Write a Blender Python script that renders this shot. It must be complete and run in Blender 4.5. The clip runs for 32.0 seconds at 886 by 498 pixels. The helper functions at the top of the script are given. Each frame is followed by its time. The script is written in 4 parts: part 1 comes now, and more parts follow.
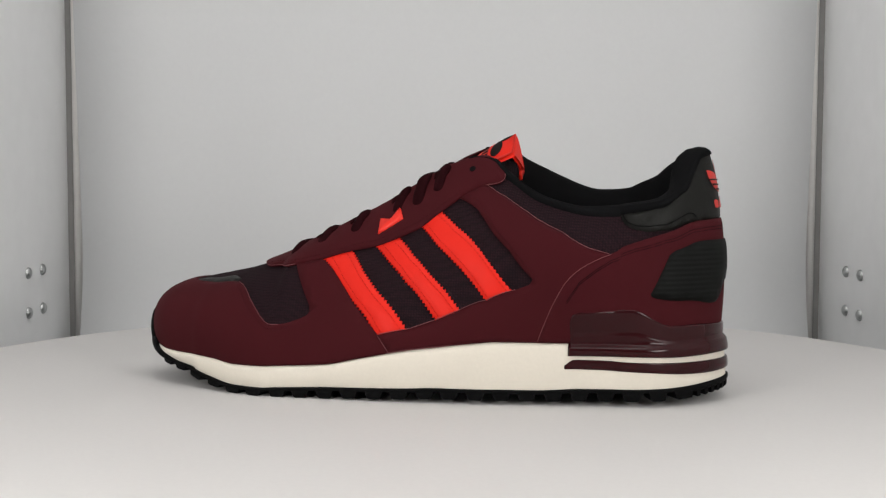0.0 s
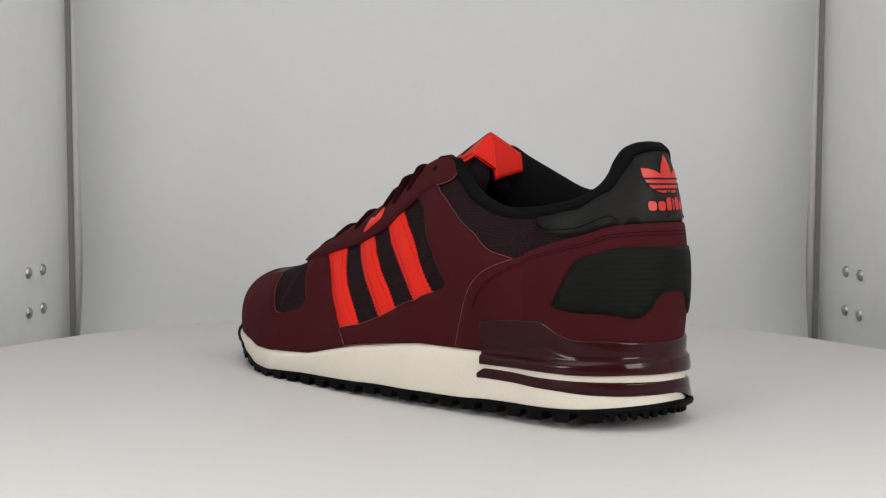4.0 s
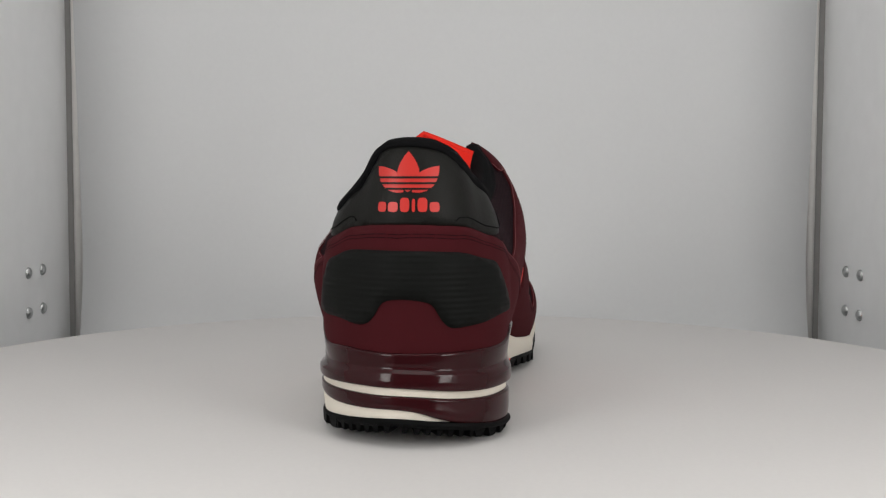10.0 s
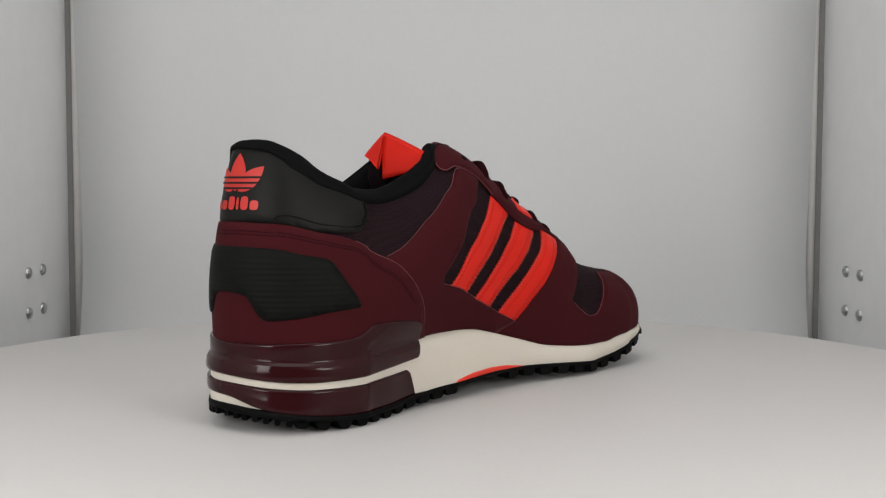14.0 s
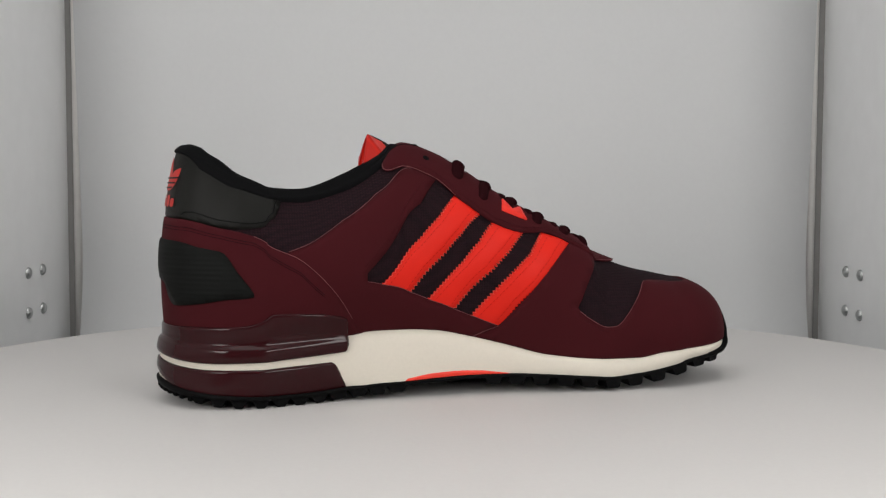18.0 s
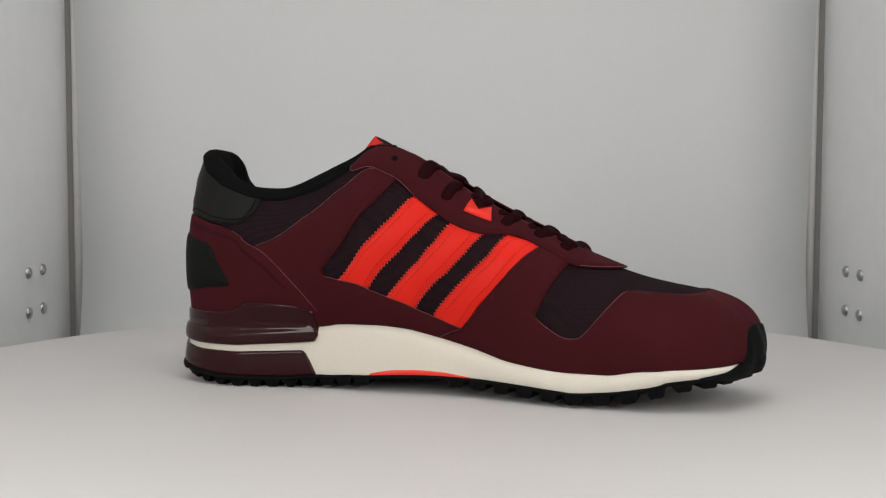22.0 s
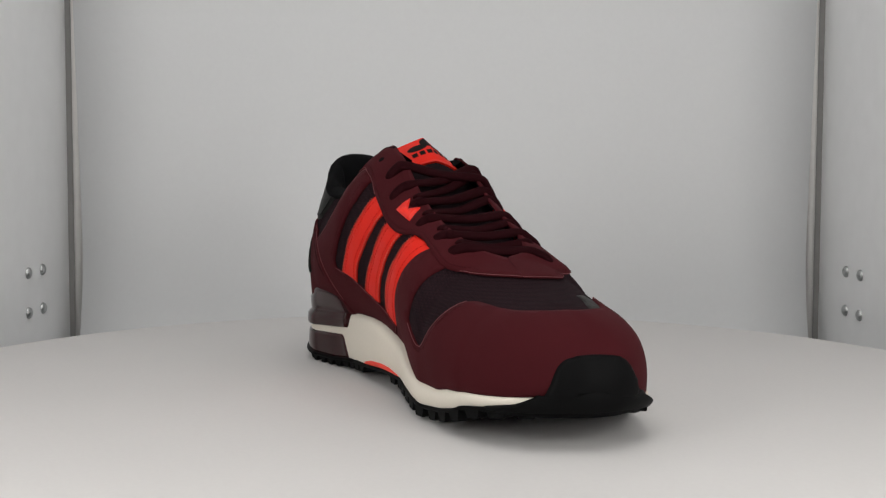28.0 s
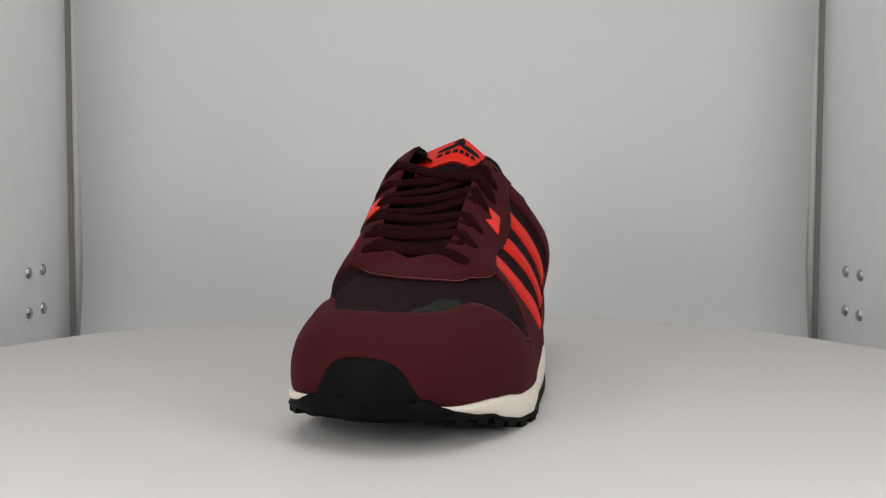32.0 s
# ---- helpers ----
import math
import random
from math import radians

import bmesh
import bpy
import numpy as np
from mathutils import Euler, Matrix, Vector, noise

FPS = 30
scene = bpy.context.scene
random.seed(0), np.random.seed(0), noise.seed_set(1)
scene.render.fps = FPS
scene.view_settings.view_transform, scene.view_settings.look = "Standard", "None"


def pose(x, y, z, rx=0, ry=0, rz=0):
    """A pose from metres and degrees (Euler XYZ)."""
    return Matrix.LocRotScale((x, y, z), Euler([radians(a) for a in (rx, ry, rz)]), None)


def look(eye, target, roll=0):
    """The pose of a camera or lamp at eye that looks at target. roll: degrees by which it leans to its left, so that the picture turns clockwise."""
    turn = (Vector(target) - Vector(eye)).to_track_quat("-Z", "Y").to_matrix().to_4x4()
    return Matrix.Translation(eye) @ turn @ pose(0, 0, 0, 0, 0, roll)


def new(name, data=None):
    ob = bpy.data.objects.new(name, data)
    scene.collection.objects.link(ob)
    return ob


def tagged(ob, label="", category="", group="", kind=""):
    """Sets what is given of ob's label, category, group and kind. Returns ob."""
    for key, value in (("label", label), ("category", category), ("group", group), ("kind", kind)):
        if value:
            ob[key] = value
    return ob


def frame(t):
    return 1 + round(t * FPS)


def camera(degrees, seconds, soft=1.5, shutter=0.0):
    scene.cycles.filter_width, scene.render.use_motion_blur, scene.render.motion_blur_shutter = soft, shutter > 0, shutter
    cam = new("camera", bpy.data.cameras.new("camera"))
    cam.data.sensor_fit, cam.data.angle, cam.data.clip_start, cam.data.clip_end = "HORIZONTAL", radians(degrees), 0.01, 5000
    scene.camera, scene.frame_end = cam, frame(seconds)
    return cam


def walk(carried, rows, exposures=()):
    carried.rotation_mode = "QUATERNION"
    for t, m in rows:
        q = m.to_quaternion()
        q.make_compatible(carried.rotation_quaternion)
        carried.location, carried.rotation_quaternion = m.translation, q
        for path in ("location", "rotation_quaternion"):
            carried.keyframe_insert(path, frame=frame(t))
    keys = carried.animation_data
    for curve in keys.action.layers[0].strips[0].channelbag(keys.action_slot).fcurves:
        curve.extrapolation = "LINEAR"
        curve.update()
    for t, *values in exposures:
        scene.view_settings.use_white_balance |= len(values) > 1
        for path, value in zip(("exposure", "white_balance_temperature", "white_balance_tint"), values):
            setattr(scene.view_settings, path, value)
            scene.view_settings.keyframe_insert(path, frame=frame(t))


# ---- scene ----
TURN_RATE = -8.326      # degrees a second
TURN_START = 164.95
AXIS_X = 0.0          # the turntable's axis
EYE = Vector((0.0002, -0.545, 0.1003))
cam = camera(44.265, 32.0, soft=1.25)
CAM_POSE = look(EYE, EYE + Vector((0, math.cos(radians(3.389)), -math.sin(radians(3.389)))), 0.155)
walk(cam, [(0, CAM_POSE), (32, CAM_POSE)], [(0, 0.19), (3, 0.17), (6, 0.1), (7, 0.11), (7.6, 0.05), (7.9, -0.1), (8.6, -0.1), (9, 0.02), (32, 0.03)])

# ---- light ----
world = bpy.data.worlds.new("booth_surroundings")
scene.world = world
world.use_nodes = True
world.node_tree.nodes["Background"].inputs["Color"].default_value = (0.75, 0.77, 0.80, 1)
world.node_tree.nodes["Background"].inputs["Strength"].default_value = 0.22


def area_lamp(name, at, target, sx, sy, power, color=(1, 0.98, 0.95)):
    data = bpy.data.lights.new(name, "AREA")
    data.shape, data.size, data.size_y, data.energy, data.color = "RECTANGLE", sx, sy, power, color
    ob = new(name, data)
    ob.matrix_world = look(at, target)
    return ob


area_lamp("ceiling_light_panel", (0, -0.40, 0.98), (0, -0.40, 0), 0.6, 0.75, 2.85)
area_lamp("front_light_left", (-0.285, -0.40, 0.17), (0, 0.0, 0.04), 0.19, 0.19, 1.02)
area_lamp("front_light_right", (0.285, -0.40, 0.17), (0, 0.0, 0.04), 0.19, 0.19, 1.02)

# ---- materials ----


def material(name, color, rough=0.6, metal=0.0, spec=0.5, coat=0.0, grain_scale=900.0, bump=0.0, vary=0.06, blotch=18.0, sheen=0.0):
    """Plain painted, woven or moulded surface: two scales of tone and a fine relief."""
    m = bpy.data.materials.new(name)
    m.use_nodes = True
    nt = m.node_tree
    n, l = nt.nodes, nt.links
    b = n["Principled BSDF"]
    b.inputs["Roughness"].default_value = rough
    b.inputs["Metallic"].default_value = metal
    b.inputs["Specular IOR Level"].default_value = spec
    b.inputs["Coat Weight"].default_value = coat
    b.inputs["Coat Roughness"].default_value = 0.06
    b.inputs["Sheen Weight"].default_value = sheen
    b.inputs["Sheen Tint"].default_value = (1.0, 0.4, 0.45, 1)
    co = n.new("ShaderNodeTexCoord")
    big = n.new("ShaderNodeTexNoise")
    big.inputs["Scale"].default_value, big.inputs["Detail"].default_value = blotch, 4
    fine = n.new("ShaderNodeTexNoise")
    fine.inputs["Scale"].default_value, fine.inputs["Detail"].default_value = grain_scale, 3
    l.new(co.outputs["Object"], big.inputs["Vector"])
    l.new(co.outputs["Object"], fine.inputs["Vector"])
    mix = n.new("ShaderNodeMath")
    mix.operation = "MULTIPLY_ADD"
    mix.inputs[1].default_value = 0.5
    l.new(fine.outputs["Fac"], mix.inputs[0])
    half = n.new("ShaderNodeMath")
    half.operation = "MULTIPLY"
    half.inputs[1].default_value = 0.5
    l.new(big.outputs["Fac"], half.inputs[0])
    l.new(half.outputs[0], mix.inputs[2])
    ramp = n.new("ShaderNodeMapRange")
    ramp.inputs["From Min"].default_value, ramp.inputs["From Max"].default_value = 0.3, 0.7
    ramp.inputs["To Min"].default_value, ramp.inputs["To Max"].default_value = 1 - vary, 1 + vary
    l.new(mix.outputs[0], ramp.inputs["Value"])
    hsv = n.new("ShaderNodeHueSaturation")
    hsv.inputs["Color"].default_value = (*color, 1)
    l.new(ramp.outputs[0], hsv.inputs["Value"])
    l.new(hsv.outputs[0], b.inputs["Base Color"])
    if bump:
        bp = n.new("ShaderNodeBump")
        bp.inputs["Strength"].default_value = min(1.0, bump)
        bp.inputs["Distance"].default_value = 0.0004
        l.new(fine.outputs["Fac"], bp.inputs["Height"])
        l.new(bp.outputs[0], b.inputs["Normal"])
    return m

MAT_WALL = material("grey_painted_metal_panel", (0.84, 0.845, 0.85), rough=0.42, metal=0.1, spec=0.4, grain_scale=60, bump=0.04, vary=0.03, blotch=3)
MAT_BACK = material("white_backdrop_sheet", (0.70, 0.707, 0.712), rough=0.75, vary=0.015, blotch=4, grain_scale=300)
# for the added wall behind the camera; dark to keep reflections and fill low
MAT_FRONT = material("dark_grey_unseen_front", (0.25, 0.25, 0.255), rough=0.7, vary=0.05, blotch=5)
MAT_TABLE = material("white_turntable_top", (0.60, 0.586, 0.577), rough=0.6, spec=0.3, vary=0.02, blotch=9, grain_scale=400)
MAT_STEEL = material("satin_steel_post", (0.92, 0.90, 0.87), rough=0.28, metal=0.3, vary=0.04, grain_scale=200)
MAT_GAP = material("dark_grey_rubber_seal", (0.22, 0.215, 0.21), rough=0.6)
MAT_RIVET = material("steel_rivet", (0.45, 0.46, 0.46), rough=0.3, metal=1.0, vary=0.05)
MAT_NUBUCK = material("maroon_nubuck", (0.047, 0.0069, 0.0092), rough=0.85, spec=0.05, sheen=0.035, grain_scale=2600, bump=0.2, vary=0.10, blotch=26)
MAT_EDGE = material("pale_cut_leather_edge", (0.20, 0.07, 0.075), rough=0.8, spec=0.1, vary=0.2, grain_scale=500)
MAT_STITCH = material("dark_maroon_thread", (0.012, 0.0028, 0.004), rough=0.8, spec=0.05, vary=0.2)
MAT_TONAL = material("maroon_tonal_thread", (0.040, 0.0062, 0.008), rough=0.8, spec=0.05, vary=0.15)
MAT_STRIPE = material("red_orange_leather", (0.68, 0.016, 0.007), rough=0.5, spec=0.16, grain_scale=1800, bump=0.12, vary=0.05, blotch=40)
MAT_STRIPE_STITCH = material("deep_red_thread", (0.48, 0.011, 0.006), rough=0.8, spec=0.08, vary=0.15)
MAT_EDGE_THREAD = material("pale_coral_edge_thread", (0.80, 0.12, 0.085), rough=0.7, spec=0.1, vary=0.2)
MAT_GLOSS_RED = material("glossy_red_lace_loop", (0.80, 0.026, 0.014), rough=0.4, spec=0.3, coat=0.0, vary=0.05)
MAT_LEATHER = material("black_grained_leather", (0.007, 0.007, 0.006), rough=0.5, spec=0.15, grain_scale=1400, bump=0.35, vary=0.12)
MAT_LINING = material("black_padded_lining", (0.004, 0.004, 0.0045), rough=0.95, spec=0.08, grain_scale=2400, bump=0.3, vary=0.15)
MAT_WHITE = material("off_white_foam", (0.68, 0.63, 0.545), rough=0.6, spec=0.3, grain_scale=700, bump=0.08, vary=0.03)
MAT_BLACK = material("black_rubber", (0.0036, 0.0036, 0.0038), rough=0.58, spec=0.05, grain_scale=900, bump=0.15, vary=0.1)
MAT_CLIP = material("glossy_maroon_moulding", (0.024, 0.0032, 0.0045), rough=0.10, spec=0.2, coat=0.0, vary=0.05, grain_scale=100)
MAT_ORANGE_SOLE = material("red_orange_rubber", (0.80, 0.035, 0.015), rough=0.5, vary=0.05)
MAT_LACE = material("maroon_woven_lace", (0.017, 0.0030, 0.0042), rough=0.85, spec=0.03, grain_scale=1800, bump=0.5, vary=0.2)
MAT_PRINT_RED = material("red_heel_print", (0.50, 0.016, 0.009), rough=0.45, vary=0.05)
MAT_PRINT_BLACK = material("black_tongue_print", (0.007, 0.005, 0.005), rough=0.7, spec=0.1, vary=0.05)


def textile(name, light, dark, pitch):
    """Woven mesh: rows of small raised cells of a lighter thread on a dark ground."""
    m = material(name, dark, rough=0.85, spec=0.06, vary=0.1)
    n, l = m.node_tree.nodes, m.node_tree.links
    b = n["Principled BSDF"]
    co = n.new("ShaderNodeTexCoord")
    cell = n.new("ShaderNodeTexVoronoi")
    cell.inputs["Scale"].default_value = 1.0 / pitch
    cell.inputs["Randomness"].default_value = 0.25
    l.new(co.outputs["Object"], cell.inputs["Vector"])
    ramp = n.new("ShaderNodeMapRange")
    ramp.inputs["From Min"].default_value, ramp.inputs["From Max"].default_value = 0.1, 0.75
    l.new(cell.outputs["Distance"], ramp.inputs["Value"])
    mix = n.new("ShaderNodeMix")
    mix.data_type = "RGBA"
    mix.inputs["A"].default_value, mix.inputs["B"].default_value = (*light, 1), (*dark, 1)
    l.new(ramp.outputs[0], mix.inputs["Factor"])
    l.new(mix.outputs["Result"], b.inputs["Base Color"])
    bp = n.new("ShaderNodeBump")
    bp.invert = True
    bp.inputs["Strength"].default_value, bp.inputs["Distance"].default_value = 0.7, 0.0005
    l.new(cell.outputs["Distance"], bp.inputs["Height"])
    l.new(bp.outputs[0], b.inputs["Normal"])
    return m


MAT_MESH = textile("dark_plum_mesh", (0.024, 0.0105, 0.0135), (0.008, 0.005, 0.0065), 0.0012)
MAT_MESH_FINE = textile("fine_plum_mesh", (0.016, 0.009, 0.011), (0.006, 0.004, 0.005), 0.0009)


def ribbed(name, color, pitch):
    m = material(name, color, rough=0.6, spec=0.08, vary=0.08, grain_scale=1200)
    n, l = m.node_tree.nodes, m.node_tree.links
    co = n.new("ShaderNodeTexCoord")
    wave = n.new("ShaderNodeTexWave")
    wave.bands_direction = "Z"
    wave.inputs["Scale"].default_value = 0.314 / pitch
    l.new(co.outputs["Object"], wave.inputs["Vector"])
    bp = n.new("ShaderNodeBump")
    bp.inputs["Strength"].default_value, bp.inputs["Distance"].default_value = 0.22, 0.0005
    l.new(wave.outputs["Fac"], bp.inputs["Height"])
    l.new(bp.outputs[0], n["Principled BSDF"].inputs["Normal"])
    return m


MAT_COUNTER = ribbed("ribbed_black_moulding", (0.005, 0.0055, 0.005), 0.0022)
# ---- the shoe's form, in millimetres: x forward from the heel, y to the outer side, z up ----
SHIFT = np.array([-135.8, -3.7, 0.0])
HEEL_IN = 1.0


def spline(table, at, even=False):
    """Rows of a table (first column: place) read at any place, smoothly and without overshoot."""
    table = np.asarray(table, float)
    at = np.asarray(at, float)
    x, y = table[:, 0], table[:, 1:]
    d = np.diff(y, axis=0) / np.diff(x)[:, None]
    m = np.zeros_like(y)
    m[0], m[-1] = (0, 0) if even else (d[0], d[-1])
    w1, w2 = (2 * np.diff(x)[1:] + np.diff(x)[:-1])[:, None], (np.diff(x)[1:] + 2 * np.diff(x)[:-1])[:, None]
    ok = d[1:] * d[:-1] > 0
    with np.errstate(divide="ignore", invalid="ignore"):
        h = (w1 + w2) / (w1 / d[:-1] + w2 / d[1:])
    m[1:-1] = np.where(ok, h, 0)
    i = np.clip(np.searchsorted(x, at, side="right") - 1, 0, len(x) - 2)
    w = x[i + 1] - x[i]
    s = ((at - x[i]) / w)[..., None]
    w = w[..., None]
    return (2 * s**3 - 3 * s**2 + 1) * y[i] + (s**3 - 2 * s**2 + s) * w * m[i] + (3 * s**2 - 2 * s**3) * y[i + 1] + (s**3 - s**2) * w * m[i + 1]


# ribs of the upper from the heel's middle (0) to the toe's tip (20): foot of the rib on the middle line, its bearing
RIBS = [
    (0, 42, -90), (1, 42, -60), (2, 42, -30), (3, 44, 0), (4, 60, 0), (5, 80, 0), (6, 97, 0), (7, 110, 0), (8, 125, 0), (9, 140, 0),
    (10, 160, 0), (11, 180, 0), (12, 202, 0), (13, 211, 0), (14, 225, 0), (15, 238, 0), (16, 250, 0), (17, 252, 25), (18, 252, 50), (19, 252, 72), (20, 252, 90)]
MIDDLE = [(0, 1), (42, 1.2), (75, 4.6), (100, 6.7), (154, 11), (212, 9), (252, 3), (292, 0)]
TOPMID = [(0, -1.1), (42, 0.8), (97, 2.3), (125, 2.8), (160, 1.4), (212, 4), (252, 3), (292, 0)]
# rib: reach at the sole, height there
OUTER_FOOT = [
    (0, 40.9, 31), (1, 37.9, 30), (2, 35.6, 29), (3, 35, 29), (4, 36.9, 29), (5, 39.4, 29), (6, 41.3, 29),
    (7, 43.1, 28), (8, 42.6, 26), (9, 43.5, 24), (10, 44.5, 20), (11, 45.6, 16), (12, 48.2, 14.8), (13, 47.9, 14.2),
    (14, 47.6, 14.3), (15, 45.9, 16), (16, 43.5, 16.8), (17, 38.4, 17), (18, 37.6, 19), (19, 38.5, 22), (20, 37.1, 23)]
INNER_FOOT = [
    (0, 40.9, 31), (1, 39.9, 30), (2, 36.8, 29), (3, 33.9, 29), (4, 32.5, 30), (5, 32.1, 31), (6, 33.5, 32),
    (7, 35.3, 32), (8, 36.6, 31), (9, 37.2, 28), (10, 38, 23), (11, 41.5, 18), (12, 44.6, 16), (13, 43.6, 16),
    (14, 41.7, 16), (15, 39.2, 18), (16, 36.4, 19), (17, 34.5, 20), (18, 34.7, 21), (19, 34.9, 22), (20, 37.1, 23)]
# rib: reach at the top line, height there
OUTER_TOP = [
    (0, 34.8, 117), (1, 28.4, 113.5), (2, 27.4, 101.5), (3, 25.7, 93), (4, 27, 90.5), (5, 25.8, 94.5), (6, 22, 105),
    (7, 17.5, 113.3), (8, 17.8, 109.5), (9, 17, 101.8), (10, 17, 90.4), (11, 17, 80.4), (12, 12.5, 70), (13, 0, 66.5),
    (14, 0, 61), (15, 0, 57), (16, 0, 54.5), (17, 0, 54), (18, 0, 54), (19, 0, 54), (20, 0, 54)]
INNER_TOP = [
    (0, 34.8, 117), (1, 32.3, 114), (2, 27.4, 103.5), (3, 27.5, 96), (4, 26.2, 94.5), (5, 26.9, 99.5), (6, 23.8, 109.5),
    (7, 15.7, 119), (8, 17, 114.5), (9, 17, 106.3), (10, 17, 93.4), (11, 17, 83.2), (12, 12.5, 72.4), (13, 0, 66.5),
    (14, 0, 61), (15, 0, 57), (16, 0, 54.5), (17, 0, 54), (18, 0, 54), (19, 0, 54), (20, 0, 54)]
# rib: bulge over the foot and under the top line
OUTER_SWELL = [
    (0, 4.3, 5), (1, 3.5, 5.1), (2, 3.5, 10.5), (3, 4.6, 17.5), (4, 8.0, 29.5), (5, 6.2, 29), (6, 5.2, 23.5),
    (7, 4.8, 13), (8, 4.2, 9.5), (9, 2.8, 11), (10, 1.4, 13), (11, -1.8, 18), (12, 1, 31.5), (13, 4.5, 36.5),
    (14, 6.8, 34.5), (15, 7.1, 32.6), (16, 5.6, 30.6), (17, 3.0, 28.2), (18, 5.0, 26.2), (19, 4.2, 24.8), (20, -0.8, 21.6)]
INNER_SWELL = [
    (0, 4.3, 5), (1, 4.9, 7.5), (2, 4.7, 8.6), (3, 7.5, 10), (4, 13.7, 16.6), (5, 16, 19), (6, 16, 24),
    (7, 15.5, 27), (8, 11.5, 24.5), (9, 7.5, 23), (10, 6, 22), (11, 3, 23.5), (12, -0.3, 31.1), (13, 3.6, 34.9),
    (14, 6.5, 35.6), (15, 7.2, 31.1), (16, 5.7, 25.8), (17, 3, 23.5), (18, 1.6, 21.5), (19, -0.3, 20.9), (20, -0.8, 21.6)]
# rib: how far the inner side is tucked in over the sole
INNER_TUCK = [(0, 0), (4.5, 0), (6.5, 3), (8, 4), (10, 4), (11.5, 2), (13, 0), (20, 0)]
# rib: height of the lower handle, drop of the upper one
HANDLES = [
    (0, 0.45, 0.25), (1, 0.45, 0.25), (2, 0.4, 0.28), (3, 0.4, 0.3), (4, 0.4, 0.3), (5, 0.4, 0.25), (6, 0.4, 0.2),
    (7, 0.4, 0.13), (8, 0.4, 0.12), (9, 0.4, 0.12), (10, 0.4, 0.12), (11, 0.4, 0.12), (12, 0.42, 0.1), (13, 0.45, 0.06),
    (14, 0.5, 0.04), (15, 0.55, 0.03), (16, 0.6, 0.03), (17, 0.65, 0.06), (18, 0.7, 0.1), (19, 0.72, 0.14), (20, 0.72, 0.15)]
# rib: how far the sole stands out at its top and its foot
SOLE_FLARE = [
    (0, 0.3, 3.3), (1, 0.3, 2.0), (2, 1.0, 1.3), (3, 1.5, 1.7), (4, 1.2, 1.3), (5, 0.3, 0.3), (6, 0.2, 0.2),
    (7, -0.1, -0.1), (8, 0.2, 0.2), (9, 0.2, 0.2), (10, 0.1, 0.1), (11, 0, 0), (12, -0.8, -0.3), (13, 0.3, 0.8),
    (14, -0.1, -0.1), (15, 0.3, 0.3), (16, 1.0, 0.4), (17, 0.6, 0.0), (18, -0.7, -1.3), (19, -1.7, -2.2), (20, -1.1, -1.6)]
# rib: height of the white sole's foot (outer, inner)
SOLE_FOOT = [
    (0, 11.5, 11.5), (1, 10, 9), (2, 8.5, 6.0), (3, 8, 4.6), (4, 8, 4.6), (5, 7, 6), (6, 7, 7.5),
    (7, 7, 8), (8, 7, 9), (9, 6.5, 9.5), (10, 6, 9.5), (11, 5.5, 8.8), (12, 4.5, 7.5), (13, 4, 7),
    (14, 4.2, 8), (15, 6.5, 10), (16, 10, 13), (17, 13, 15.5), (18, 15, 16), (19, 16, 16), (20, 16, 16)]
# rib: height of the tread's foot (outer, inner)
TREAD_FOOT = [
    (0, 6.5, 6.5), (1, 4.5, 4), (2, 3, 0.8), (3, 2.5, 0), (4, 2.5, 0), (5, 2, 1.5), (6, 2, 2.5),
    (7, 2, 3.5), (8, 2, 4.5), (9, 1.5, 5), (10, 1, 4.5), (11, 0.3, 3.5), (12, 0, 2), (13, 0, 1.5),
    (14, 0.3, 2.3), (15, 2.5, 4.5), (16, 6, 8), (17, 9.5, 11), (18, 11.5, 12), (19, 12.3, 12.3), (20, 12.5, 12.5)]


def beside(a, b):
    """Two tables with the same places, side by side."""
    return np.hstack([np.array(a, float), np.array(b, float)[:, 1:]])


SIZES = {1: beside(OUTER_FOOT, OUTER_TOP), -1: beside(INNER_FOOT, INNER_TOP)}
SWELLS = {1: beside(OUTER_SWELL, HANDLES), -1: beside(INNER_SWELL, HANDLES)}
SOLES = beside(SOLE_FLARE, SOLE_FOOT)


def rib(side, u):
    """Foot of the rib (on the middle line), its direction and its size row."""
    u = np.asarray(u, float)
    f = spline(RIBS, u)
    x, b = f[..., 0], np.radians(f[..., 1])
    d = np.stack([np.sin(b), side * np.cos(b)], -1)
    return x, d, spline(SIZES[side], u, True)


def upper(side, u, v):
    """Point of the upper: u along the ribs, v from the sole (0) to the top line (1). side: 1 outer, -1 inner."""
    u, v = np.broadcast_arrays(np.asarray(u, float), np.asarray(v, float))
    x, d, s = rib(side, u)
    w = spline(SWELLS[side], u, True)
    r0, z0, r1, z1 = (s[..., i] for i in range(4))
    h = z1 - z0
    ra, za = r0 + w[..., 0], z0 + w[..., 2] * h
    rb, zb = r1 + w[..., 1], z1 - w[..., 3] * h
    q = 1 - v
    c = (q**3, 3 * q * q * v, 3 * q * v * v, v**3)
    if side < 0:
        r0 = r0 - spline(INNER_TUCK, u)[..., 0]
    r = c[0] * r0 + c[1] * ra + c[2] * rb + c[3] * r1
    z = c[0] * z0 + c[1] * za + c[2] * zb + c[3] * z1
    low, top = spline(MIDDLE, x)[..., 0], spline(TOPMID, x)[..., 0]
    y0 = low + (top - low) * np.clip((z - z0) / np.maximum(h, 1), 0, 1)
    return np.stack([x + d[..., 0] * r, y0 + d[..., 1] * r, z], -1)


